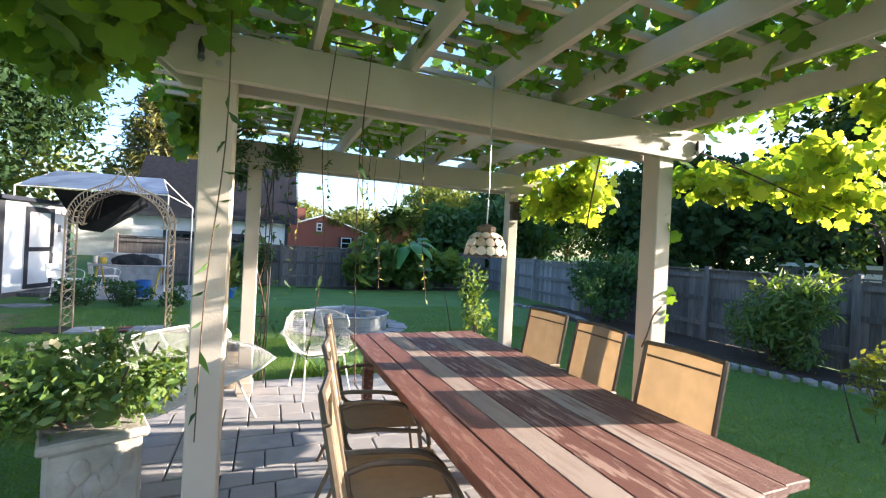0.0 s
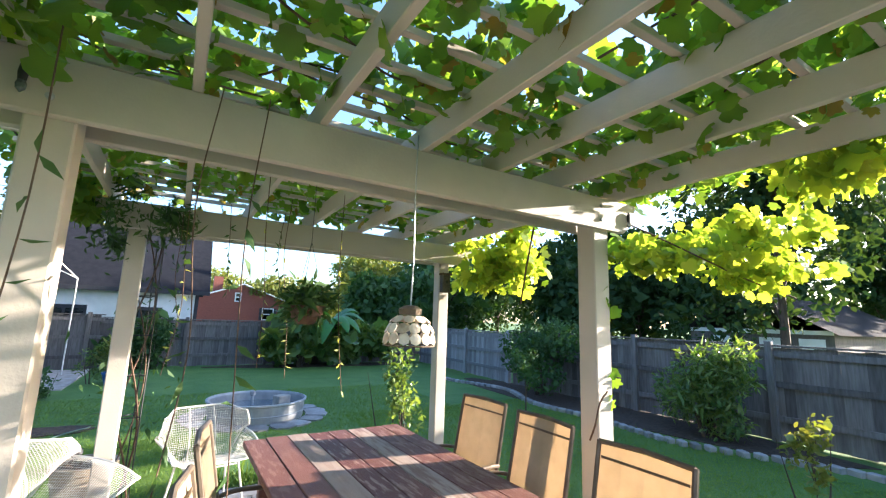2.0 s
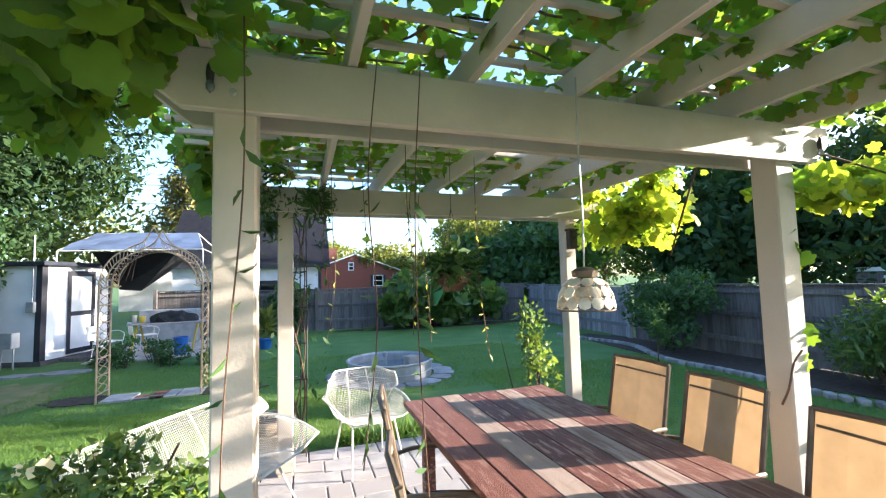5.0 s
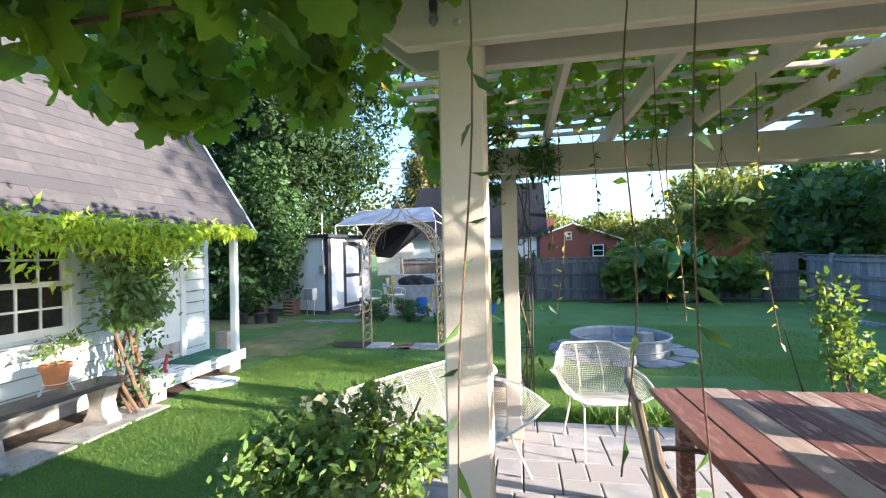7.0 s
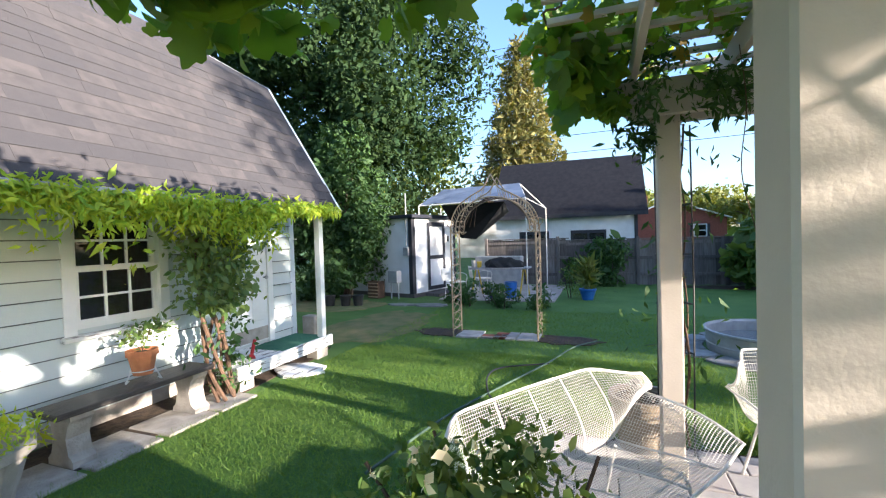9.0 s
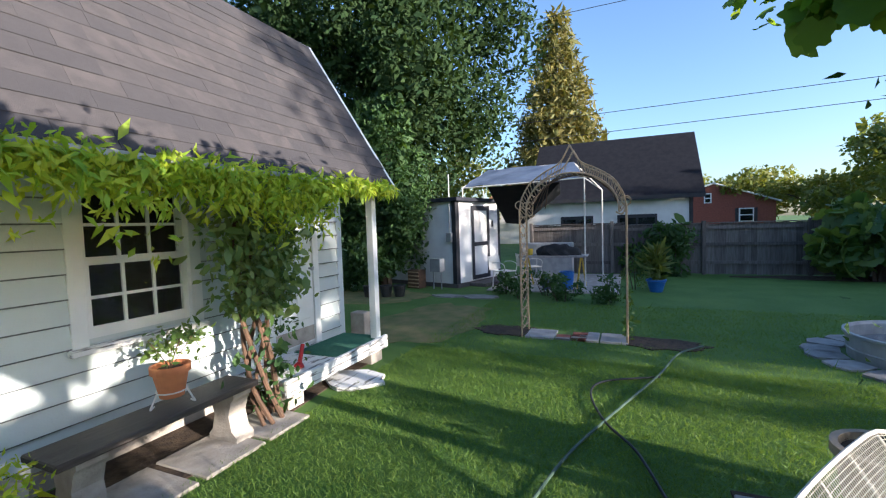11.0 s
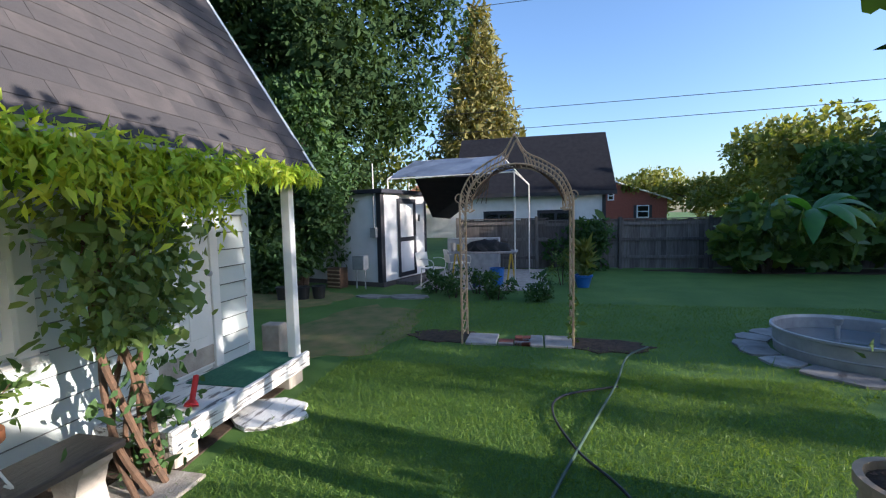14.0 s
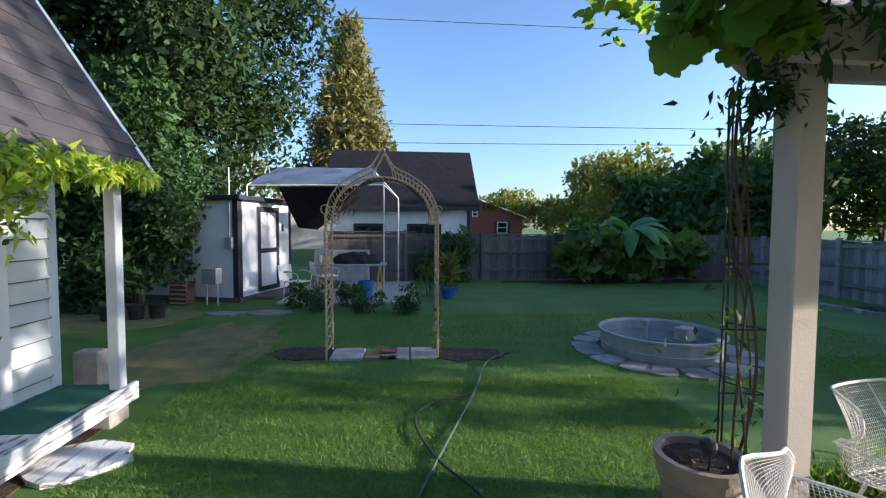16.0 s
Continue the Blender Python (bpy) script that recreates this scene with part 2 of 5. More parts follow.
def curve(points, steps=6):
    """A smooth line through points (Catmull-Rom)."""
    p = [Vector(q) for q in points]
    p = [p[0] * 2 - p[1], *p, p[-1] * 2 - p[-2]]
    out = []
    for i in range(1, len(p) - 2):
        for k in range(steps):
            t = k / steps
            a, b, c, d = p[i - 1], p[i], p[i + 1], p[i + 2]
            out.append(0.5 * (2 * b + (c - a) * t + (2 * a - 5 * b + 4 * c - d) * t * t + (3 * b - a - 3 * c + d) * t ** 3))
    return out + [p[-2]]


def lathe(profile, sides=28, bm=None):
    """A turned shape from (radius, height) pairs."""
    bm = bm or bmesh.new()
    rings = [[bm.verts.new((r * math.cos(k * math.tau / sides), r * math.sin(k * math.tau / sides), z)) for k in range(sides)] for r, z in profile]
    for a, b in zip(rings, rings[1:]):
        for k in range(sides):
            bm.faces.new((a[k], a[(k + 1) % sides], b[(k + 1) % sides], b[k]))
    if profile[0][0] > 0.001:
        bm.faces.new(rings[0][::-1])
    bm.faces.new(rings[-1])
    bmesh.ops.remove_doubles(bm, verts=bm.verts[:], dist=0.0005)
    return bm


def prism(outline, z0, z1, bm=None):
    """A flat outline in x, y raised between two heights."""
    bm = bm or bmesh.new()
    lo = [bm.verts.new((x, y, z0)) for x, y in outline]
    hi = [bm.verts.new((x, y, z1)) for x, y in outline]
    n = len(outline)
    bm.faces.new(hi)
    bm.faces.new(lo[::-1])
    for k in range(n):
        bm.faces.new((lo[k], lo[(k + 1) % n], hi[(k + 1) % n], hi[k]))
    bmesh.ops.recalc_face_normals(bm, faces=bm.faces[:])
    return bm


# leaf outlines: (across, along, lift), the stalk at the origin
LOBED = [(0, 0, 0), (0.22, -0.15, -.05), (0.44, -0.02, -.08), (0.53, 0.22, -.10), (0.42, 0.36, 0.0), (0.52, 0.58, -.06), (0.40, 0.72, -.04), (0.21, 0.72, 0.03), (0.10, 0.92, -.04), (0, 1.0, -.12), (-0.10, 0.92, -.04), (-0.21, 0.72, 0.03), (-0.40, 0.72, -.04), (-0.52, 0.58, -.06), (-0.42, 0.36, 0.0), (-0.53, 0.22, -.10), (-0.44, -0.02, -.08), (-0.22, -0.15, -.05)]
OVAL = [(0, 0, 0), (0.24, 0.35, 0.05), (0.17, 0.72, 0.02), (0, 1.0, -0.1), (-0.17, 0.72, 0.02), (-0.24, 0.35, 0.05)]
LANCE = [(0, 0, 0), (0.15, 0.4, 0.03), (0, 1.0, -0.2), (-0.15, 0.4, 0.03)]
DIAMOND = [(0, 0, 0), (0.34, 0.45, 0.06), (0, 1.0, -0.08), (-0.34, 0.45, 0.06)]
BLADES = [(-0.05, 0, 0), (0.05, 0, 0), (0.0, 1.0, 0.12)]


def leaves(name, places, size, shape, material, seed=1, hang=0.0, flat=0.0, spread=0.35, face=None):
    """One mesh of many leaves. places: n x 3; hang turns them down, flat lays them level, face turns their upper sides one way."""
    rng = np.random.default_rng(seed)
    p = np.asarray(places, float)
    n = len(p)
    along = rng.normal(size=(n, 3))
    along[:, 2] = along[:, 2] * (1 - flat) - hang
    along /= np.linalg.norm(along, axis=1)[:, None]
    side = rng.normal(size=(n, 3))
    side[:, 2] *= 1 - flat
    if face is not None:
        side = np.cross(along, np.array(face, float) + 0.45 * side)
    side -= along * (side * along).sum(1)[:, None]
    side /= np.linalg.norm(side, axis=1)[:, None]
    up = np.cross(side, along)
    s = size * np.exp(rng.normal(0, spread, n))
    sh = np.array(shape)
    k = len(sh)
    v = p[:, None] + s[:, None, None] * (sh[None, :, :1] * side[:, None] + sh[None, :, 1:2] * along[:, None] + sh[None, :, 2:] * up[:, None])
    me = bpy.data.meshes.new(name)
    me.vertices.add(n * k)
    me.vertices.foreach_set("co", v.reshape(-1))
    me.loops.add(n * k)
    me.loops.foreach_set("vertex_index", np.arange(n * k, dtype=np.int32))
    me.polygons.add(n)
    me.polygons.foreach_set("loop_start", np.arange(n, dtype=np.int32) * k)
    me.update(calc_edges=True)
    me.materials.append(material)
    return me


def cloud(blobs, n, seed=1, shell=0.55):
    """n places in a set of ellipsoids (x, y, z, rx, ry, rz), denser towards the skin."""
    rng = np.random.default_rng(seed)
    b = np.array(blobs, float)
    w = (b[:, 3] * b[:, 4] * b[:, 5]) ** (2 / 3)
    pick = rng.choice(len(b), n, p=w / w.sum())
    d = rng.normal(size=(n, 3))
    d /= np.linalg.norm(d, axis=1)[:, None]
    r = shell + (1.08 - shell) * rng.random(n) ** 0.8
    return b[pick, :3] + d * r[:, None] * b[pick, 3:]


def lumps(x, y, z, rx, ry, rz, n, seed, small=0.38):
    """An uneven crown: n small blobs spread through one large one."""
    rng = random.Random(seed)
    out = []
    for _ in range(n):
        d = Vector((rng.gauss(0, 1), rng.gauss(0, 1), rng.gauss(0, 1))).normalized() * rng.random() ** 0.45
        s = small * rng.uniform(0.6, 1.25)
        out.append((x + d.x * rx * 0.85, y + d.y * ry * 0.85, z + d.z * rz * 0.85, rx * s, ry * s, rz * s))
    return out


def tree(name, label, x, y, base, blobs, n, size, shape, material, trunk=0.16, seed=1, category="tree", stems=1):
    """A tapered trunk with limbs to the crown's lumps, and a crown of leaves."""
    t = thing(name, label, category, pose(x, y, base))
    rng = random.Random(seed)
    top = max(b[2] for b in blobs) - base
    bm = bmesh.new()
    for _ in range(stems):
        ox, oy = rng.uniform(-.1, .1) * (stems > 1), rng.uniform(-.1, .1) * (stems > 1)
        tube(curve([(ox, oy, -0.05), (ox * 2 + trunk * 0.3, oy * 2, top * 0.35), (ox * 3 - trunk * 0.4, oy * 3 + trunk * 0.3, top * 0.9)], 5), [trunk * (1 - 0.85 * i / 10) for i in range(11)], 8, bm)
    part("trunk", bm, BARK, t)
    for b in blobs[:: max(1, len(blobs) // 12)]:
        e = Vector((b[0] - x, b[1] - y, b[2] - base))
        s = Vector((0, 0, max(0.1 * top, min(0.6 * top, e.z * 0.55))))
        limb = tube(curve([s, (s + e) / 2 + Vector((0, 0, 0.08 * top)), e], 4), [trunk * 0.4 * (1 - 0.8 * i / 8) for i in range(9)], 5)
        part("limb", limb, BARK, t)
    p = cloud(blobs, n, seed) - np.array((x, y, base))
    part("crown", leaves("crown", p, size, shape, material, seed, hang=0.3), None, t)
    return t


# ---- ground ----
gm = bmesh.new()
bmesh.ops.create_grid(gm, x_segments=40, y_segments=40, size=1500)
part("ground", gm, GRASS, label="mown green lawn")
tagged(bpy.data.objects["ground"], "mown green lawn reaching under fences and trees", "lawn", kind="structure")


def patch(name, label, category, cx, cy, rx, ry, material, z=0.008, seed=0, kind=""):
    rng = random.Random(seed)
    o = [(rx * (1 + rng.uniform(-.18, .18)) * math.cos(k * math.tau / 22), ry * (1 + rng.uniform(-.18, .18)) * math.sin(k * math.tau / 22)) for k in range(22)]
    ob = part(name, prism(o, -0.02, z), material, m=pose(cx, cy, 0))
    return tagged(ob, label, category, kind=kind)


patch("soil_bed", "dark bare soil bed beside the garden arch", "flower bed", -2.8, 8.62, 0.5, 0.32, SOIL, 0.012, 1, "structure")
patch("soil_bed", "dark bare soil bed beside the garden arch", "flower bed", -0.8, 8.45, 0.55, 0.28, SOIL, 0.012, 2, "structure")
patch("soil_bed", "bare soil bed under the shrubs by the board fence", "flower bed", 8.2, 7.2, 0.9, 4.2, SOIL, 0.012, 3, "structure")
patch("dry_ground", "worn dry patch of thin grass", "ground", -4.2, 9.0, 0.9, 1.5, DRY, 0.006, 4, "structure")
patch("dry_ground", "dry leaf litter under the tree", "ground", -7.0, 11.0, 1.6, 1.0, DRY, 0.007, 5, "structure")
patch("soil_bed", "bare earth strip along the shed wall", "flower bed", -4.2, 4.4, 0.35, 2.6, SOIL, 0.010, 6, "structure")
patch("soil_bed", "soil at the foot of the back fence", "flower bed", 5.2, 15.8, 3.4, 0.6, SOIL, 0.012, 7, "structure")

# ---- pergola ----
POSTS = [(0.095, 2.42, 0.075), (0.20, 4.77, 0.066), (3.02, 2.40, 0.075), (3.22, 4.80, 0.066)]
per = thing("pergola", "cream painted timber pergola overgrown with grape vine", "pergola")
for px, py, hp in POSTS:
    post = part("post", box(-hp, hp, -hp, hp, 0, 2.56, 0.008), PAINT, per, m=pose(px, py, 0))
    part("base_trim", box(-hp - 0.013, hp + 0.013, -hp - 0.013, hp + 0.013, 0.06, 0.16, 0.006), PAINT, post)
def beam(x0, x1, y):
    """A board with both lower ends cut back."""
    bm = bmesh.new()
    o = [(x0, 2.56), (x0, 2.45), (x0 + 0.14, 2.335), (x1 - 0.14, 2.335), (x1, 2.45), (x1, 2.56)]
    a = [bm.verts.new((x, y - 0.022, z)) for x, z in o]
    b = [bm.verts.new((x, y + 0.022, z)) for x, z in o]
    bm.faces.new(a)
    bm.faces.new(b[::-1])
    for k in range(6):
        bm.faces.new((a[k], b[k], b[(k + 1) % 6], a[(k + 1) % 6]))
    bmesh.ops.recalc_face_normals(bm, faces=bm.faces[:])
    bmesh.ops.bevel(bm, geom=bm.edges[:], offset=0.005, segments=1, affect="EDGES")
    return bm
for y, x0, x1 in ((2.32, -0.22, 3.38), (2.52, -0.22, 3.38), (4.66, -0.1, 3.55), (4.88, -0.1, 3.55)):
    bob = part("beam", beam(x0, x1, y), PAINT, per)
for px, py in ((0.095, 2.295), (2.99, 2.295)):
    for z in (2.40, 2.50):
        part("bolt", lathe([(0.014, 0), (0.014, 0.006), (0.008, 0.011)], 10), GALV, per, m=pose(px, py, z, 90))
rafter = None
for i in range(7):
    x = 0.0 + i * 0.527
    if not rafter:
        rafter = part("rafter", box(-0.02, 0.02, -1.2, 5.15, 2.563, 2.70, 0.004), PAINT, per, m=pose(x, 0, 0))
    else:
        part("rafter", rafter.data, None, per, m=pose(x, 0, 0, 0, 0, (i % 3 - 1) * 0.25))
slat = None
for i in range(27):
    y = -1.1 + i * 0.232
    if not slat:
        slat = part("slat", box(-0.45, 3.6, -0.019, 0.019, 2.703, 2.735, 0.003), PAINT, per, m=pose(0, y, 0))
    else:
        part("slat", slat.data, None, per, m=pose(0, y, 0, 0, 0, (i % 5 - 2) * 0.12))

# grape vine over it
rng = np.random.default_rng(5)
n = 12500
p = np.column_stack([rng.uniform(-0.6, 3.9, n), rng.uniform(-1.2, 5.3, n), 2.83 + 0.085 * rng.normal(size=n)])
gv = thing("grape_vine", "grape vine with broad green leaves over the pergola slats", "vine", pose(0, 0, 0))
keep = np.array([noise.noise(Vector((a * 1.3, b * 1.3, 0))) > -0.28 for a, b, _ in p])
part("leaves", leaves("leaves", p[keep], 0.084, LOBED, GRAPE, 11, hang=0.4, flat=0.35, spread=0.22), None, gv)
m2 = rng.random(n) < 0.07
part("turning_leaves", leaves("turning_leaves", p[m2] - np.array((0, 0, 0.05)), 0.062, LOBED, RUSSET, 12, hang=0.5, spread=0.22), None, gv, "yellow and russet turning leaves")
left = lumps(-0.8, 2.2, 2.62, 0.95, 1.2, 0.44, 24, 3) + lumps(-0.2, 4.3, 2.62, 0.42, 0.6, 0.36, 10, 4) + lumps(-0.65, 1.0, 2.65, 0.75, 0.6, 0.35, 6, 9)
part("overhang_leaves", leaves("overhang_leaves", cloud(left, 2100, 6, 0.0), 0.095, LOBED, GRAPE, 13, hang=0.7), None, gv)
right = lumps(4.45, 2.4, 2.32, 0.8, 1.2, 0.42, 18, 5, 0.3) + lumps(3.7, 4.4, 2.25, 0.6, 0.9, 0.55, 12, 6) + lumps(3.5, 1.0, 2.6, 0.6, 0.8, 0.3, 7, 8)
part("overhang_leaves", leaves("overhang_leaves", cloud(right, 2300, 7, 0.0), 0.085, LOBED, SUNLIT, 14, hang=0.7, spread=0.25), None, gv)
corner = lumps(0.2, 4.6, 2.45, 0.45, 0.4, 0.4, 10, 15)
part("corner_leaves", leaves("corner_leaves", cloud(corner, 1100, 8, 0.1), 0.06, LANCE, DEEP, 15, hang=0.8), None, gv)
post_l = [(3.085 + 0.02 * math.sin(i * 2.1), 2.36 + 0.03 * math.cos(i), 0.5 + i * 0.08) for i in range(24)]
part("post_leaves", leaves("post_leaves", post_l, 0.08, LOBED, GRAPE, 16, hang=0.5), None, gv)
sr = random.Random(4)
for _ in range(16):
    x, y = sr.uniform(-0.4, 3.7), sr.uniform(-0.4, 5)
    a = sr.uniform(0, 6.28)
    pts = [(x + math.cos(a) * k * 0.22 + sr.uniform(-.06, .06), y + math.sin(a) * k * 0.22 + sr.uniform(-.06, .06), 2.76 + sr.uniform(-.03, .05)) for k in range(7)]
    part("stem", tube(curve(pts, 3), 0.006, 5), VINE, gv)
for pts in ([(-0.1, 2.3, 2.6), (-0.5, 2.1, 2.45), (-0.8, 1.9, 2.3), (-1.1, 1.95, 2.35)], [(0, 2.6, 2.7), (-0.4, 2.9, 2.55), (-0.9, 3.0, 2.45)], [(3.2, 2.6, 2.6), (3.8, 2.4, 2.4), (4.5, 2.1, 2.1), (4.9, 1.9, 1.95)], [(2.6, 2.55, 2.33), (2.85, 2.9, 2.1), (3.15, 3.3, 1.85)]):
    part("stem", tube(curve(pts, 4), 0.007, 6), VINE, gv)
# stems on the corner post, and their iron trellis
tr = thing("trellis", "thin black iron trellis with bare vine stems beside the post", "trellis", pose(0.32, 5.10, 0))
for dx, dy in ((-0.16, 0.05), (0.06, -0.02), (0.0, 0.22)):
    part("upright", tube([(dx, dy, 0.0), (dx + .01, dy, 1.2), (dx, dy, 2.35)], 0.006, 5), BLACK, tr)
for z in (0.75, 1.1, 1.45, 1.8):
    part("ring", tube([(-0.16, 0.05, z), (0.06, -0.02, z + .01), (0.0, 0.22, z)], 0.005, 5, closed=True), BLACK, tr)
for k in range(4):
    pts = [(-0.05 + 0.10 * math.sin(k * 1.7 + z * 2.6), 0.05 + 0.1 * math.cos(k + z * 2.2), z) for z in np.linspace(0.05, 2.4, 9)]
    part("stem", tube(curve(pts, 4), 0.009 - 0.001 * k, 6), VINE, tr)
part("leaves", leaves("leaves", [(0.18 * sr.gauss(0, 1) - 0.05, 0.1 * sr.gauss(0, 1) + .05, sr.uniform(0.5, 2.4) ** 1.0) for _ in range(150)], 0.07, LANCE, DEEP, 21, hang=0.7), None, tr)

# hanging shoots with narrow leaves
def shoot(x, y, z0, z1, material, seed, n=10, size=0.1, lean=0.05):
    r = random.Random(seed)
    t = thing("hanging_shoot", "thin trailing vine shoot with narrow leaves hanging from the pergola", "vine", pose(x, y, 0), group="hanging shoots")
    pts = curve([(0, 0, z0), (lean * r.uniform(-1, 1), lean * r.uniform(-1, 1), (2 * z0 + z1) / 3), (lean * r.uniform(-1, 1), lean * r.uniform(-1, 1), (z0 + 2 * z1) / 3), (lean * 2 * r.uniform(-1, 1), 0, z1)], 5)
    part("stem", tube(pts, 0.0028, 5), VINE, t)
    part("leaves", leaves("leaves", [pts[int(len(pts) * (0.25 + 0.74 * i / n))] for i in range(n)], size, LANCE, material, seed, hang=0.6, spread=0.2), None, t)
for i, (x, y, z1, mm, k, s) in enumerate(((0.16, 2.02, 0.75, DEEP, 12, 0.07), (0.62, 2.27, 1.0, DEEP, 9, 0.09), (0.80, 2.27, 0.85, DEEP, 9, 0.09), (0.98, 3.3, 1.35, PALE_LEAF, 14, 0.05), (1.55, 3.5, 1.15, PALE_LEAF, 18, 0.05), (0.55, 3.9, 1.25, PALE_LEAF, 12, 0.05), (1.25, 3.9, 1.2, PALE_LEAF, 12, 0.05), (0.5, 4.4, 1.6, DEEP, 10, 0.07), (0.85, 4.4, 1.8, DEEP, 12, 0.07), (1.3, 4.4, 1.9, DEEP, 12, 0.07))):
    shoot(x, y, 2.6, z1, mm, 30 + i, k, s)

# ---- fences ----
def fence(name, label, p0, p1, height, material, rails_out, gap=None):
    p0, p1 = Vector(p0), Vector(p1)
    L = (p1 - p0).length
    t = thing(name, label, "fence", Matrix.Translation((p0.x, p0.y, 0)) @ pose(0, 0, 0, 0, 0, math.degrees(math.atan2(p1.y - p0.y, p1.x - p0.x))))
    boards = [box(-0.0709, 0.0709, -0.01, 0.01, 0.015, height - 0.05), ]
    bd = None
    r = random.Random(len(label))
    for i in range(int(L / 0.142)):
        mm = pose(0.07 + i * 0.142, 0, r.uniform(-.012, .012), 0, r.uniform(-.08, .08), 0)
        if bd is None:
            bd = part("board", boards[0], material, t, m=mm)
        else:
            part("board", bd.data, None, t, m=mm)
    pd = None
    for i in range(int(L / 2.4) + 1):
        mm = pose(min(i * 2.4 + 0.05, L), rails_out * 0.06, 0)
        if pd is None:
            pd = part("post", box(-0.05, 0.05, -0.045, 0.045, 0, height + 0.04, 0.006), material, t, m=mm)
        else:
            part("post", pd.data, None, t, m=mm)
    for z in (0.3, height * 0.55, height - 0.2):
        part("rail", box(0, L, -0.02, 0.02, z, z + 0.09), material, t, m=pose(0, rails_out * 0.033, 0))
    part("cap", box(0, L, -0.05, 0.05, height - 0.04, height - 0.012), material, t, m=pose(0, rails_out * 0.02, 0))
    return t
fence("back_fence", "weathered grey-brown vertical board fence with rails and cap", (-4.0, 16.4), (9.2, 16.4), 1.48, FENCE, -1)
fence("side_fence", "weathered grey board fence along the shrub bed", (8.75, -6.0), (8.75, 10.0), 1.48, FENCE, 1)
fence("pale_fence", "silver-grey weathered board fence panel", (8.75, 10.0), (9.2, 16.3), 1.42, FENCE_PALE, 1)
fence("lattice_gate", "brown upright board gate beside the garage", (-4.0, 16.2), (-1.2, 16.2), 1.55, FENCE, -1)

# ---- vine shed ----
sh = thing("garden_shed", "pale grey clapboard garden shed with steep shingled roof and small porch", "shed", pose(-0.06, 0.2, 0.05))
WX = -4.47
part("inner_wall", box(WX - 0.12, WX - 0.02, 0.6, 3.84, 0.1, 2.9), SIDING, sh)
part("inner_wall", box(WX - 0.12, WX - 0.02, 4.64, 6.62, 0.1, 2.9), SIDING, sh)
part("inner_wall", box(WX - 0.12, WX - 0.02, 3.84, 4.64, 0.1, 0.86), SIDING, sh)
part("inner_wall", box(WX - 0.12, WX - 0.02, 3.84, 4.64, 1.92, 2.9), SIDING, sh)
part("end_wall", box(-8.6, WX - 0.12, 6.56, 6.62, 0.1, 3.0), SIDING, sh)
part("rear_wall", box(-8.7, -8.6, 0.6, 6.62, 0.1, 3.0), SIDING, sh)
part("front_end_wall", box(-8.6, WX - 0.12, 0.6, 0.66, 0.1, 3.0), SIDING, sh)
part("foundation", box(-8.5, WX - 0.03, 0.7, 6.55, -0.10, 0.14), CONCRETE, sh)
part("shed_floor", box(-8.6, WX - 0.12, 0.66, 6.56, 0.1, 0.16), DARKWOOD, sh)
cb = {}
for i in range(11):
    z = 0.16 + i * 0.165
    spans = [(0.6, 3.76), (4.72, 5.42), (6.24, 6.62)] if 0.80 < z + 0.08 < 1.93 else [(0.6, 5.42), (6.24, 6.62)]
    for y0, y1 in spans:
        if (y0, y1) not in cb:
            bm = bmesh.new()
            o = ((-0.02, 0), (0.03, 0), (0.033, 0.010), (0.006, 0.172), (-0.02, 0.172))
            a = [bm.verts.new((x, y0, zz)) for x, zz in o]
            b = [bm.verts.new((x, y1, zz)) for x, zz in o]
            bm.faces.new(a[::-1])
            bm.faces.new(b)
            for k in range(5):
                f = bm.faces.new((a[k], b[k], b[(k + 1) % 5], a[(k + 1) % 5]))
                # the lower edge faces carry the painted shadow line
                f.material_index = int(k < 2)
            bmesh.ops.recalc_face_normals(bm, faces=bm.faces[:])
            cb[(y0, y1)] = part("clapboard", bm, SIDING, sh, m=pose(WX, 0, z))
            cb[(y0, y1)].data.materials.append(LAP_SHADE)
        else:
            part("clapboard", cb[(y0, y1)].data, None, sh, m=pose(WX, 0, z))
part("corner_board", box(WX - 0.06, WX + 0.03, 6.60, 6.70, 0.12, 2.15), WHITE, sh)
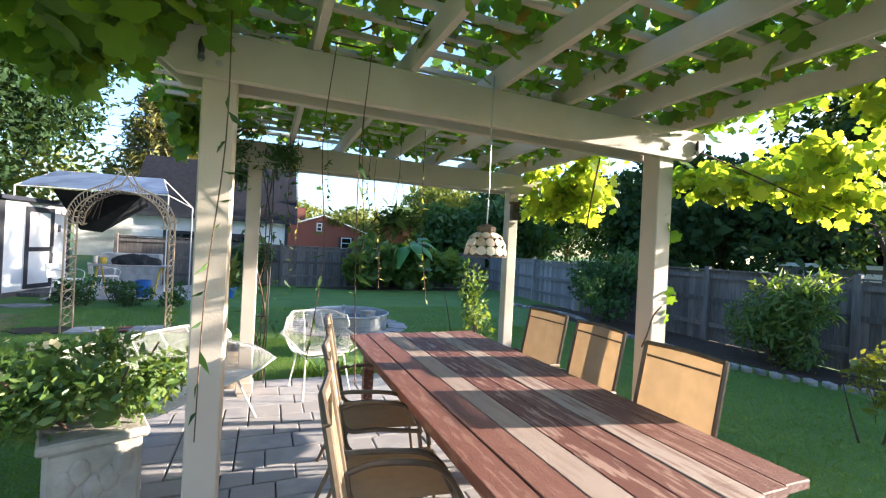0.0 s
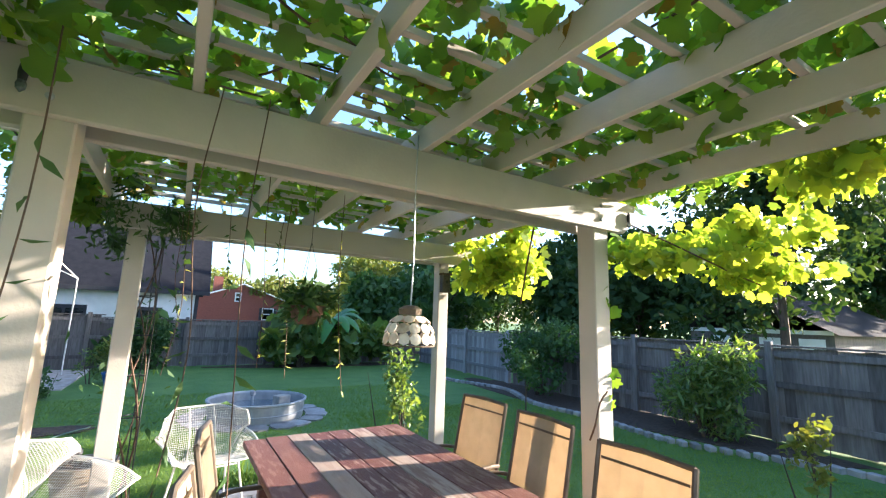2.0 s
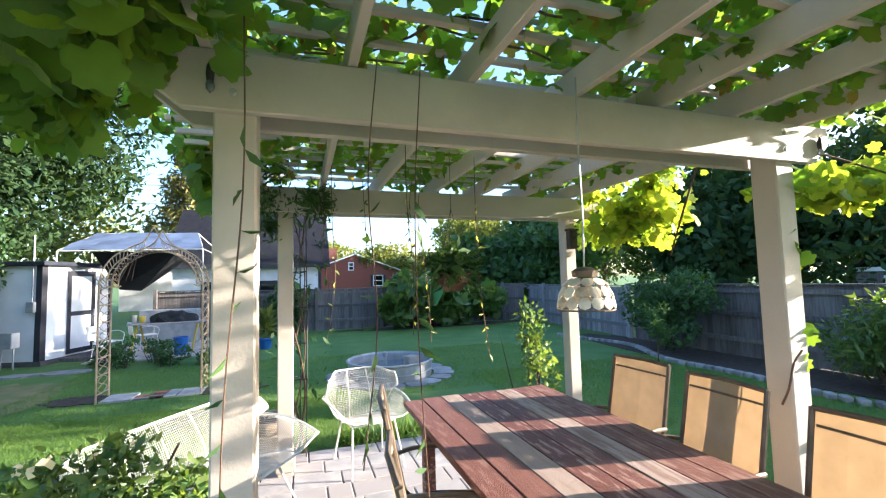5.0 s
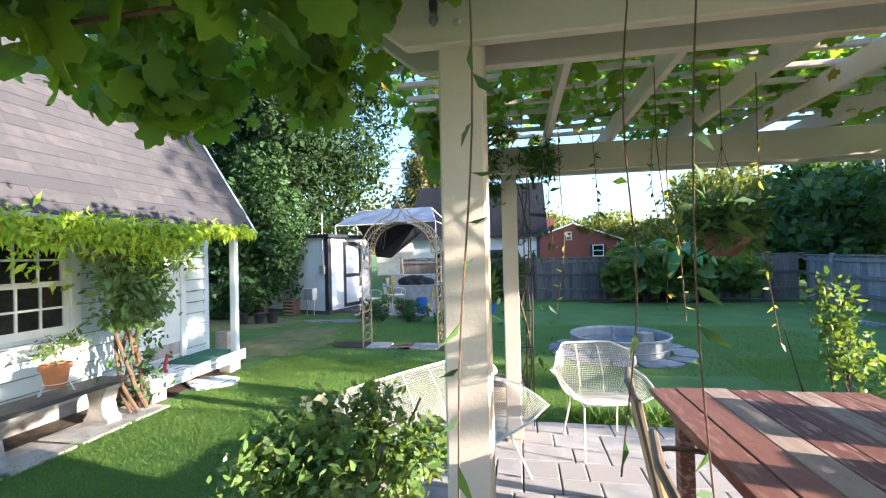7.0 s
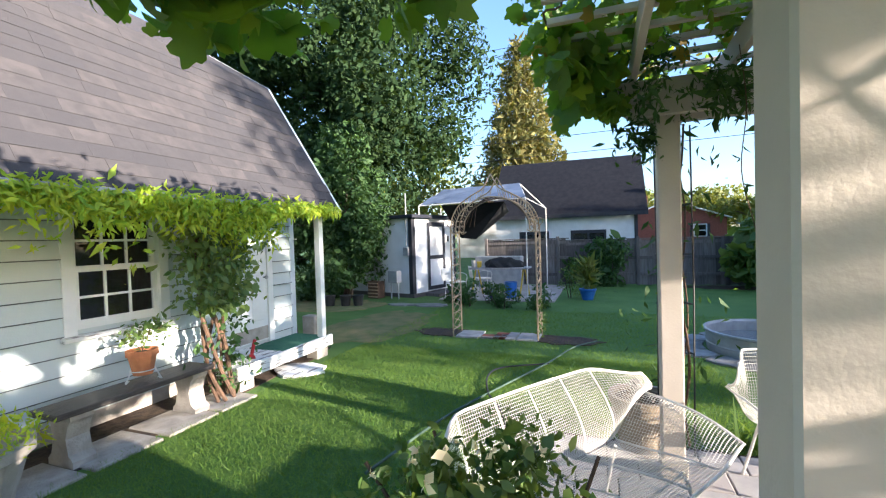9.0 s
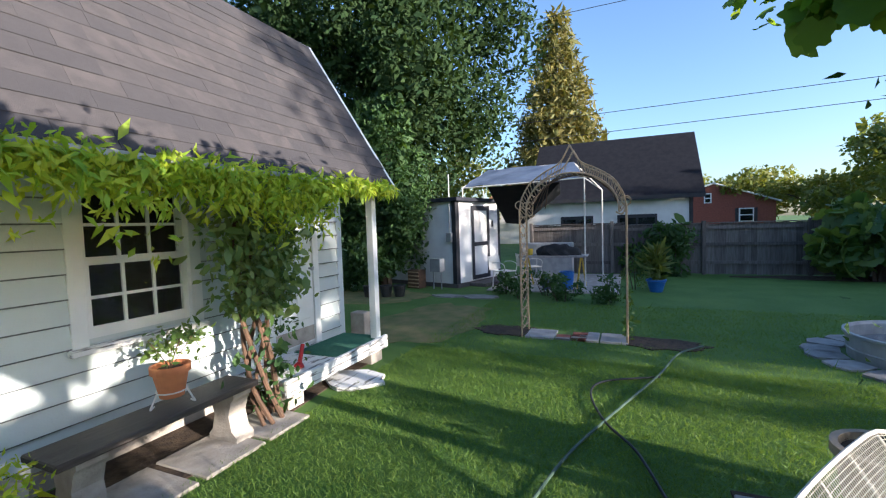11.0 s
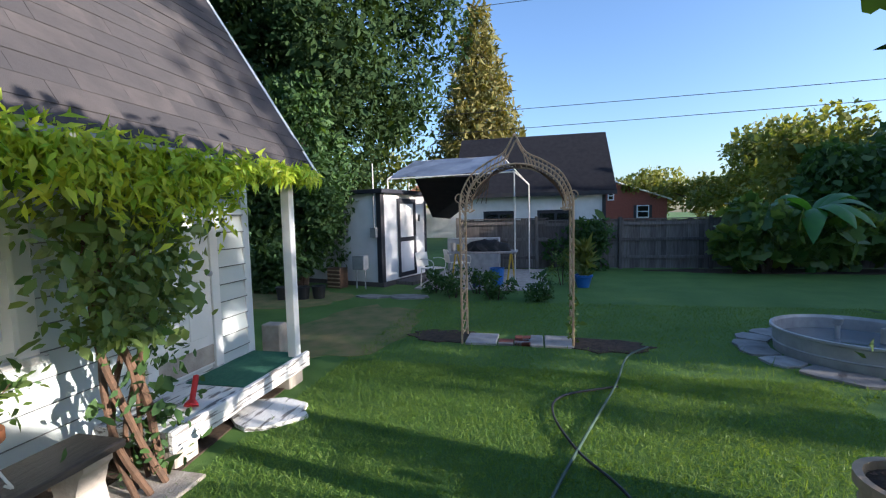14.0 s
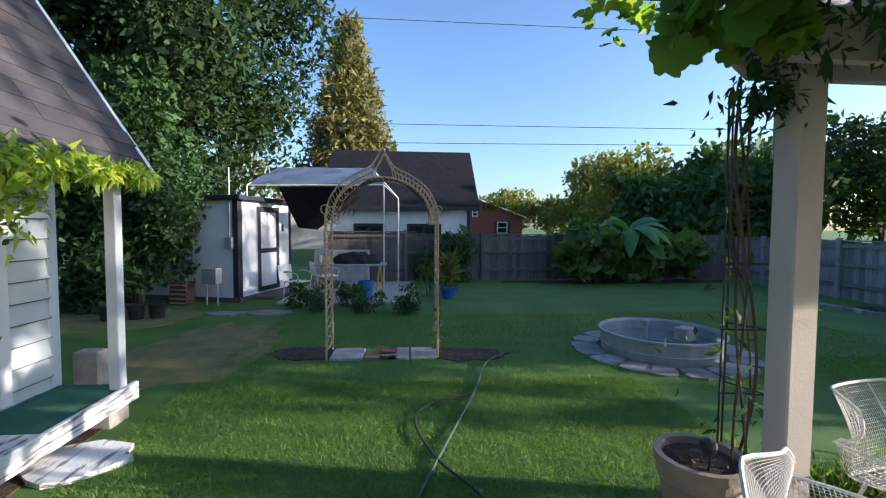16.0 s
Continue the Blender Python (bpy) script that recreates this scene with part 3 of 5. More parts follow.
# window: two sashes of six panes
wi = part("window", box(WX - 0.1, WX + 0.035, 3.76, 3.86, 0.80, 1.98, 0.004), WHITE, sh)
for a in ((4.62, 4.72, 0.80, 1.98), (3.86, 4.62, 1.89, 1.98)):
    part("casing", box(WX - 0.1, WX + 0.033, *a, 0.004), WHITE, wi)
part("sill", box(WX - 0.1, WX + 0.075, 3.74, 4.74, 0.77, 0.82, 0.006), PEEL, wi)
for z0, z1, dx in ((0.86, 1.40, 0.0), (1.37, 1.90, -0.03)):
    bm = bmesh.new()
    for a in ((3.86, 3.91, z0, z1), (4.57, 4.62, z0, z1), (3.91, 4.57, z0, z0 + 0.05 + 0.03 * (z0 < 1)), (3.91, 4.57, z1 - 0.035, z1)):
        box(WX - 0.05 + dx, WX - 0.01 + dx, *a, bm=bm)
    part("sash", bm, WHITE, wi)
    for k in (1, 2):
        y = 3.91 + 0.66 * k / 3
        part("glazing_bar", box(WX - 0.045 + dx, WX - 0.014 + dx, y - 0.011, y + 0.011, z0 + 0.05, z1 - 0.035), WHITE, wi)
    zm = (z0 + z1) / 2 + 0.01
    part("glazing_bar", box(WX - 0.043 + dx, WX - 0.016 + dx, 3.91, 4.57, zm - 0.011, zm + 0.011), WHITE, wi)
    for k in range(3):
        for q in (0, 1):
            y = 3.91 + 0.66 * k / 3
            part("pane", box(WX - 0.034 + dx, WX - 0.03 + dx, y + 0.002, y + 0.218, (z0 + .04, zm)[q], (zm, z1 - .03)[q]), GLASS, wi).visible_shadow = False
# door
do = part("door", box(WX - 0.02, WX + 0.012, 5.52, 6.14, 0.27, 1.98, 0.003), WHITE, sh, "white panelled shed door")
for a in ((5.60, 5.81, 0.55, 1.05), (5.86, 6.07, 0.55, 1.05), (5.60, 5.81, 1.15, 1.85), (5.86, 6.07, 1.15, 1.85)):
    part("panel", box(WX + 0.01, WX + 0.022, *a, 0.006), WHITE, do)
part("knob", lathe([(0.012, 0), (0.012, 0.03), (0.026, 0.04), (0.026, 0.055), (0.01, 0.065)], 12), GALV, do, m=pose(WX + 0.012, 6.09, 1.12, 0, 90))
part("kick_plate", box(WX + 0.0125, WX + 0.018, 5.53, 6.13, 0.29, 0.46), CONCRETE, do)
for a in ((5.42, 5.52, 0.24, 2.06), (6.14, 6.24, 0.24, 2.06), (5.52, 6.14, 1.98, 2.06)):
    part("door_casing", box(WX - 0.02, WX + 0.032, *a, 0.004), WHITE, sh)
# porch
part("deck", box(WX - 0.02, -3.84, 5.0, 6.66, 0.13, 0.23), PEEL, sh, "porch deck with flaking white paint")
part("deck_fascia", box(-3.84, -3.80, 4.98, 6.68, 0.10, 0.25, 0.006), PEEL, sh)
part("deck_block", box(-4.05, -3.86, 6.4, 6.64, -0.07, 0.125, 0.01), CONCRETE, sh)
part("deck_block", box(-4.05, -3.86, 5.05, 5.25, -0.07, 0.125, 0.01), CONCRETE, sh)
part("porch_post", box(-3.93, -3.84, 6.50, 6.59, 0.232, 2.02, 0.006), WHITE, sh)
part("porch_beam", box(-3.93, -3.84, 0.5, 6.6, 2.0, 2.06), WHITE, sh)
part("soffit", box(WX - 0.05, -3.70, 0.4, 6.72, 2.062, 2.085), WHITE, sh)
# gambrel roof: boards, then shingles
E0, E1, E2 = Vector((-3.66, 0, 2.03)), Vector((-4.86, 0, 3.93)), Vector((-7.2, 0, 5.35))
def slope(a, b, y0, y1, thick, name):
    n = Vector((-(b - a).z, 0, (b - a).x)).normalized()
    n = n if n.z > 0 else -n
    bm = bmesh.new()
    vs = [bm.verts.new((q.x, y, q.z)) for y in (y0, y1) for q in (a, b, b - n * thick, a - n * thick)]
    for f in ((0, 1, 2, 3), (7, 6, 5, 4), (0, 4, 5, 1), (1, 5, 6, 2), (2, 6, 7, 3), (3, 7, 4, 0)):
        bm.faces.new([vs[k] for k in f])
    bmesh.ops.recalc_face_normals(bm, faces=bm.faces[:])
    return part(name, bm, SHINGLE, sh)
slope(E0, E1, 0.3, 6.78, 0.05, "roof_lower")
slope(E1, E2, 0.3, 6.78, 0.05, "roof_upper")
slope(E2, Vector((-9.6, 0, 3.9)), 0.3, 6.78, 0.05, "roof_rear")
slope(Vector((-9.6, 0, 3.9)), Vector((-10.2, 0, 2.9)), 0.3, 6.78, 0.05, "roof_rear")
gable = bmesh.new()
for y in (6.55, 0.62):
    gable.faces.new([gable.verts.new((x, y, z)) for x, z in ((-4.3, 2.9), (-4.84, 3.8), (-7.2, 5.25), (-8.7, 4.4), (-8.7, 2.9))])
bmesh.ops.solidify(gable, geom=gable.faces[:], thickness=0.04)
part("gable", gable, SIDING, sh)
part("rake_board", tube([(E0.x, 6.76, E0.z - 0.03), (E1.x, 6.76, E1.z - 0.03), (E2.x, 6.76, E2.z - 0.03)], 0.03, 4), WHITE, sh)
part("eave_strip", box(-3.67, -3.63, 0.3, 6.78, 1.995, 2.03), GALV, sh)
tabs, count = [box(0, 0.29, 0, 0.15, 0, 0.005), box(0, 0.33, 0, 0.15, 0, 0.0065)], 0
tabmesh = []
for bm in tabs:
    me = bpy.data.meshes.new("shingle")
    bm.to_mesh(me); bm.free(); me.materials.append(SHINGLE)
    tabmesh.append(me)
rs = random.Random(8)
d = (E1 - E0).normalized()
nrm = Vector((0.85, 0, 0.53)).normalized()
rowm = Matrix(((0, d.x, -d.z * -1, 0), (1, 0, 0, 0), (0, d.z, -d.x, 0), (0, 0, 0, 1)))
for i in range(15):
    y = 1.9 + 0.15 * (i % 2) - 0.05 * (i % 3)
    while y < 6.74:
        k = rs.randrange(2)
        w = (0.29, 0.33)[k]
        q = E0 + d * (i * 0.143) + Vector((-d.z, 0, d.x)) * -(0.006 + rs.uniform(0, .003))
        if y + w < 6.8:
            ob = part("shingle", tabmesh[k], None, sh)
            ob.matrix_basis = Matrix.Translation((q.x, y, q.z)) @ rowm @ pose(0, 0, 0, -2.0, 0, 0)
        y += w + 0.002

# wisteria on the shed
wv = thing("wisteria", "climbing wisteria along the shed eave with a thick twisted stem", "vine", pose(-4.03, 5.05, 0.04))
for k in range(7):
    pts = [(0.09 * math.sin(k * 0.9 + z * 3.1) + (0.1 if z < .2 else 0), 0.12 * math.cos(k * 1.1 + z * 2.3), z) for z in np.linspace(-0.02, 1.95, 8)]
    part("stem", tube(curve(pts, 4), 0.024 - 0.002 * k, 7), VINE, wv)
wr = np.random.default_rng(3)
n = 9500
yy = wr.uniform(-3.2, 1.8, n)
droop = np.abs(wr.normal(0, 1, n)) * (0.10 + 0.12 * np.exp(-(yy / 0.5) ** 2) + 0.07 * (np.sin(yy * 4.0) > 0.3)) * np.clip(1.5 - yy, 0.25, 1)
p = np.column_stack([0.30 + wr.normal(0, 0.05, n), yy, 2.04 - 0.75 * droop + 0.025 * wr.normal(size=n)])
part("eave_leaves", leaves("eave_leaves", p, 0.08, LANCE, WISTERIA, 31, hang=0.8, spread=0.25, face=(0.9, -0.1, 0.45)), None, wv)
n = 2800
z = wr.uniform(0.92, 2.0, n)
p = np.column_stack([0.10 + 0.10 * wr.normal(size=n), wr.normal(0, 1, n) * (0.13 + 0.13 * (z - 0.7) / 1.2), z])
part("stem_leaves", leaves("stem_leaves", p, 0.07, OVAL, ROSE, 32, hang=0.6, face=(0.9, -0.1, 0.35)), None, wv)
n = 260
p = np.column_stack([0.05 + 0.1 * wr.normal(size=n), 0.1 + 0.14 * wr.normal(size=n), wr.uniform(0.05, 0.8, n)])
part("low_leaves", leaves("low_leaves", p, 0.07, OVAL, DEEP, 33, hang=0.3), None, wv)
for y, l in ((-1.15, 0.5), (-0.95, 0.75), (-0.6, 0.35), (-1.6, 0.45), (0.55, 0.6), (0.75, 0.5), (-2.1, 0.6)):
    p = np.column_stack([0.24 + 0.03 * wr.normal(size=34), y + 0.05 * wr.normal(size=34), 2.02 - l * wr.random(34)])
    part("drooping_sprig", leaves("drooping_sprig", p, 0.08, LANCE, WISTERIA, int(40 + l * 100), hang=0.8, face=(0.9, -0.1, 0.3)), None, wv)["kind"] = "stuff"

n = 1500
yy = wr.normal(0, 0.34, n)
p = np.column_stack([0.24 + 0.06 * wr.normal(size=n), yy, 2.08 - np.abs(wr.normal(0, 1, n)) * 0.24 * np.exp(-(yy / 0.45) ** 2)])
part("crown_leaves", leaves("crown_leaves", p, 0.085, LANCE, WISTERIA, 34, hang=0.8, spread=0.25, face=(0.9, -0.1, 0.4)), None, wv)

# bench with flower pot
be = thing("bench", "dark wooden plank bench on pale concrete legs by the shed wall", "bench", pose(-4.0, 4.17, 0))
part("plank", box(-0.17, 0.17, -0.64, 0.68, 0.40, 0.445, 0.008), DARKWOOD, be, "dark weathered plank")
for y in (-0.54, 0.46):
    bm = bmesh.new()
    o = [(-0.14, 0.0), (0.15, 0.0), (0.15, 0.06), (0.10, 0.10), (0.075, 0.22), (0.11, 0.33), (0.14, 0.36), (0.14, 0.398), (-0.13, 0.398), (-0.13, 0.36), (-0.10, 0.33), (-0.07, 0.22), (-0.10, 0.10), (-0.14, 0.06)]
    a = [bm.verts.new((x, y, zz)) for x, zz in o]
    b = [bm.verts.new((x, y + 0.16, zz)) for x, zz in o]
    bm.faces.new(a[::-1]); bm.faces.new(b)
    for k in range(len(o)):
        bm.faces.new((a[k], b[k], b[(k + 1) % len(o)], a[(k + 1) % len(o)]))
    bmesh.ops.recalc_face_normals(bm, faces=bm.faces[:])
    bmesh.ops.translate(bm, verts=bm.verts[:], vec=(0, 0, 0.001))
    part("leg", bm, CONCRETE, be, "pale curved concrete leg")
for i, (y, w) in enumerate(((3.0, 0.5), (3.55, 0.52), (4.12, 0.5), (4.66, 0.45))):
    tagged(part("paving_slab", box(-0.26, 0.26, 0, w, -0.03, 0.022, 0.008), CONCRETE, m=pose(-3.93, y + 0.12, 0)), "worn concrete slab on the ground under the bench", "paving slab", "bench slabs")
pt = thing("flower_pot", "terracotta pot with a leafy rose cutting in a white wire stand", "plant pot", pose(-4.05, 4.30, 0.446))
part("pot", lathe([(0.075, 0.05), (0.11, 0.22), (0.125, 0.22), (0.125, 0.27), (0.11, 0.27), (0.10, 0.24), (0.0, 0.235)], 24), TERRA, pt)
part("soil", lathe([(0.103, 0.236), (0.05, 0.252), (0.0, 0.25)], 16), SOIL, pt)
for k in range(3):
    a = k * 2.09 + 0.5
    part("stand_leg", tube(curve([(0.10 * math.cos(a), 0.10 * math.sin(a), 0.10), (0.13 * math.cos(a), 0.13 * math.sin(a), 0.04), (0.15 * math.cos(a), 0.15 * math.sin(a), 0.004), (0.12 * math.cos(a), 0.12 * math.sin(a), 0.02)], 4), 0.006, 6), WIRE, pt)
part("stand_ring", tube([(0.095 * math.cos(k * .524), 0.095 * math.sin(k * .524), 0.09) for k in range(12)], 0.005, 5, closed=True), WIRE, pt)
part("plant", leaves("plant", cloud([(0, 0, 0.40, 0.19, 0.2, 0.13), (0.08, 0.12, 0.46, 0.1, 0.12, 0.09)], 190, 9, 0.2), 0.05, OVAL, ROSE, 9, hang=0.1), None, pt)["kind"] = "stuff"
part("twigs", [tube(curve([(0, 0, 0.24), (x / 2, y / 2, 0.36), (x, y, 0.47)], 3), 0.003, 4, bm) for bm in [bmesh.new()] for x, y in ((.1, .12), (-.1, .1), (.02, -.15), (.15, -.02), (-.05, .02))][0], VINE, pt)
# porch clutter
tagged(part("door_mat", box(-4.48, -3.92, 5.95, 6.84, 0.2805, 0.288), GREEN_MAT), "worn green outdoor carpet on the porch deck", "mat")
cone = bmesh.new()
lathe([(0.05, 0), (0.045, 0.02), (0.02, 0.05), (0.02, 0.22), (0.0, 0.23)], 14, cone)
tagged(part("hand_tool", cone, RED, m=pose(-4.06, 5.55, 0.295, -32, 0, 20)), "red plastic scoop lying on the porch deck", "scoop")
for k, (y, h, mm) in enumerate(((6.42, 0.75, FENCE), (6.50, 0.9, DARKWOOD))):
    tagged(part("leaning_board", box(-0.012, 0.012, -0.09, 0.05, 0.0, h, 0.003), mm, m=pose(-4.72 + 0.05 * k, y + 0.62, 0.0, 0, -10)), "old board leaning on the shed beside the porch", "board", "leaning boards")
tagged(part("box", box(-0.12, 0.1, -0.08, 0.08, 0, 0.5, 0.01), CONCRETE, m=pose(-4.42, 7.15, 0.0)), "grey plastic bin standing beside the porch", "bin")
st = thing("stepping_stone", "rough white-washed stepping stone slab in the grass", "stepping stone", pose(-3.81, 6.08, 0))
rr = random.Random(2)
part("slab", prism([(0.34 * (1 + rr.uniform(-.12, .12)) * math.cos(k * .393), 0.27 * (1 + rr.uniform(-.12, .12)) * math.sin(k * .393)) for k in range(16)], -0.02, 0.035), PEEL, st)
# wide planter by the bench
lp = thing("planter_box", "low stone planter full of bright green herbs", "planter", pose(-3.97, 3.07, 0))
part("planter", lathe([(0.26, 0), (0.34, 0.30), (0.38, 0.32), (0.38, 0.38), (0.33, 0.38), (0.3, 0.33), (0, 0.33)], 20), CONCRETE, lp)
part("herb_mass", leaves("herb_mass", cloud([(0, 0, 0.43, 0.42, 0.45, 0.15)], 1300, 19, 0.1), 0.05, LANCE, WISTERIA, 19), None, lp)

# ---- patio table and chairs ----
TX0, TX1, TY0, TY1, TZ = 1.05, 2.25, 0.96, 3.82, 0.80
ta = thing("patio_table", "long plank table with worn red-brown and bare grey boards", "table", pose((TX0 + TX1) / 2, (TY0 + TY1) / 2, 0.03))
hw, hl = (TX1 - TX0) / 2, (TY1 - TY0) / 2
plank = box(-0.0732, 0.0732, -hl, hl, TZ - 0.068, TZ - 0.03, 0.004)
pm = None
for i in range(8):
    mm = pose(-hw + 0.075 + i * 0.15, ((i * 7) % 5 - 2) * 0.006, ((i * 3) % 4) * 0.001, 0, 0, 0)
    if i in (2, 5):
        part("plank", box(-0.0732, 0.0732, -hl, hl, TZ - 0.068, TZ - 0.03, 0.004), TABLE_PALE, ta, m=mm)
    else:
        pm = part("plank", plank, TABLE, ta, m=mm) if pm is None else part("plank", pm.data, None, ta, m=mm)
for a in ((-hw + .08, hw - .08, -hl + .12, -hl + .16), (-hw + .08, hw - .08, hl - .16, hl - .12), (-hw + .08, -hw + .12, -hl + .16, hl - .16), (hw - .12, hw - .08, -hl + .16, hl - .16)):
    part("apron", box(*a, TZ - 0.17, TZ - 0.069), TABLE, ta)
for x in (-hw + .14, hw - .14):
    for y in (-hl + .18, hl - .18):
        part("leg", box(x - .04, x + .04, y - .04, y + .04, 0, TZ - 0.07, 0.005), TABLE, ta)


def sling_chair(m, fabric=SLING):
    """A high-backed chair: sling back and seat in a tube frame, curved arms. It looks along +x."""
    c = thing("sling_chair", "bronze-framed patio chair with tan sling fabric back at the plank table", "chair", m, "chairs round the table")
    bx = lambda z: -0.20 - 0.20 * (z - 0.42)
    bm = bmesh.new()
    g = [[bm.verts.new((bx(z) - 0.025 * math.sin(u * math.pi), -0.235 + 0.47 * u, z)) for u in np.linspace(0, 1, 5)] for z in np.linspace(0.46, 1.045, 7)]
    for a, b in zip(g, g[1:]):
        for k in range(4):
            bm.faces.new((a[k], a[k + 1], b[k + 1], b[k]))
    bmesh.ops.solidify(bm, geom=bm.faces[:], thickness=0.006)
    part("backrest", bm, fabric, c)
    part("back_seam", box(-0.006, 0.006, -0.225, 0.225, -0.006, 0.006), BROWN, c, m=pose(bx(0.985) - 0.003, 0, 0.985, 0, -11))
    bm = bmesh.new()
    g = [[bm.verts.new((x, -0.235 + 0.47 * u, 0.43 - 0.03 * math.sin(u * math.pi))) for u in np.linspace(0, 1, 5)] for x in np.linspace(-0.2, 0.26, 5)]
    for a, b in zip(g, g[1:]):
        for k in range(4):
            bm.faces.new((a[k], a[k + 1], b[k + 1], b[k]))
    bmesh.ops.solidify(bm, geom=bm.faces[:], thickness=0.006)
    part("seat", bm, fabric, c)
    bm = bmesh.new()
    for s in (-1, 1):
        tube(curve([(0.28, s * .245, 0.40), (0.0, s * .245, 0.425), (-0.18, s * .245, 0.43), (bx(0.6), s * .245, 0.6), (bx(1.06), s * .245, 1.06)], 4), 0.014, 7, bm)
    tube([(bx(1.055), -0.245, 1.055), (bx(1.055) - .02, 0, 1.062), (bx(1.055), 0.245, 1.055)], 0.013, 7, bm)
    tube([(0.28, -0.245, 0.40), (0.28, 0.245, 0.40)], 0.012, 6, bm)
    part("frame", bm, BROWN, c)
    for s in (-1, 1):
        part("armrest", tube(curve([(bx(0.66), s * .26, 0.66), (-0.12, s * .29, 0.675), (0.12, s * .29, 0.65), (0.24, s * .285, 0.52), (0.27, s * .27, 0.40)], 5), 0.013, 7), BROWN, c)
        part("leg", tube([(0.26, s * .255, 0.42), (0.33, s * .27, 0.0)], 0.013, 7), BROWN, c)
        part("leg", tube([(-0.18, s * .255, 0.43), (-0.36, s * .27, 0.0)], 0.013, 7), BROWN, c)
    return c
first = sling_chair(pose(2.18, 1.72, 0.03, 0, 0, 180))
for x, y, a in ((2.28, 2.48, 178), (2.32, 3.13, 183), (0.87, 1.42, -8), (0.96, 2.10, -8), (1.06, 2.86, -9)):
    copy_thing(first, pose(x, y, 0.03, 0, 0, a))


# ---- white wire furniture ----
def wire_shell(width, depth, seat, back, arm, nu, nv):
    """A moulded wire shell: seat, back and raised sides in one sheet. It looks along -y."""
    def at(u, v):
        s = max(0.0, (abs(u) - 0.62) / 0.38)
        s = s * s * (3 - 2 * s)
        if v < 0.5:
            y, z = -depth / 2 + depth * v / 0.5 * 0.86, seat + 0.035 * math.cos(v * 6.28)
        else:
            k = (v - 0.5) / 0.5
            y, z = depth * 0.36 + depth * 0.22 * k, seat - 0.03 + (back - seat) * (k ** 1.25)
            y -= 0.06 * math.sin(k * math.pi)
        rise = arm * math.sin(min(1.0, 0.12 + v * 1.35) * math.pi * 0.62) * max(0.0, 1 - max(0.0, v - 0.55) / 0.45)
        flare = 1.0 + 0.10 * math.sin(v * math.pi)
        curl = max(0.0, v - 0.5) / 0.5
        return Vector((u * width / 2 * flare, y - 0.16 * s * curl - 0.05 * u * u * curl, z + s * rise - 0.04 * s * curl ** 2))
    bm = bmesh.new()
    g = [[bm.verts.new(at(-1 + 2 * i / nu, j / nv)) for i in range(nu + 1)] for j in range(nv + 1)]
    for a, b in zip(g, g[1:]):
        for k in range(nu):
            bm.faces.new((a[k], a[k + 1], b[k + 1], b[k]))
    rim = [at(-1 + 2 * i / 24, 0) for i in range(24)] + [at(1, j / 16) for j in range(16)] + [at(1 - 2 * i / 24, 1) for i in range(24)] + [at(-1, 1 - j / 16) for j in range(16)]
    return bm, rim, at


def wire_seat(name, label, category, m, width, depth, seat, back, arm, nu, nv, ribs):
    t = thing(name, label, category, m)
    bm, rim, at = wire_shell(width, depth, seat, back, arm, nu, nv)
    ob = part("wire_shell", bm, WIRE, t, "white expanded wire mesh shell")
    w = ob.modifiers.new("wires", "WIREFRAME")
    w.thickness, w.use_even_offset, w.use_boundary = 0.0036, False, True
    part("rim", tube(rim, 0.008, 7, closed=True), WIRE, t)
    for u in ribs:
        part("rib", tube([at(u, v) + Vector((0, 0.004, -0.004)) for v in np.linspace(0.02, 0.99, 22)], 0.0055, 6), WIRE, t)
    for sx in (-1, 1):
        for sy in (-1, 1):
            part("leg", tube([(sx * width * 0.30, sy * depth * 0.26, seat - 0.02), (sx * width * 0.37, sy * depth * 0.46, 0.0)], 0.009, 7), WIRE, t)
        part("stretcher", tube([(sx * width * 0.30, -depth * 0.26, seat - 0.03), (sx * width * 0.30, depth * 0.26, seat - 0.03)], 0.007, 6), WIRE, t)
    part("stretcher", tube([(-width * 0.30, -depth * 0.26, seat - 0.03), (width * 0.30, -depth * 0.26, seat - 0.03)], 0.007, 6), WIRE, t)
    return t
wire_seat("wire_armchair", "white wire mesh armchair with splayed legs on the patio", "chair", pose(0.92, 4.72, 0.03, 0, 0, 12), 0.66, 0.58, 0.42, 0.83, 0.20, 46, 50, (-0.3, 0.3))
wire_seat("wire_loveseat", "white wire mesh two-seat garden sofa with patches of rust", "garden sofa", pose(-0.26, 3.80, 0.02, 0, 0, 57), 1.58, 0.70, 0.40, 0.80, 0.22, 112, 70, (-0.66, -0.33, 0, 0.33, 0.66))

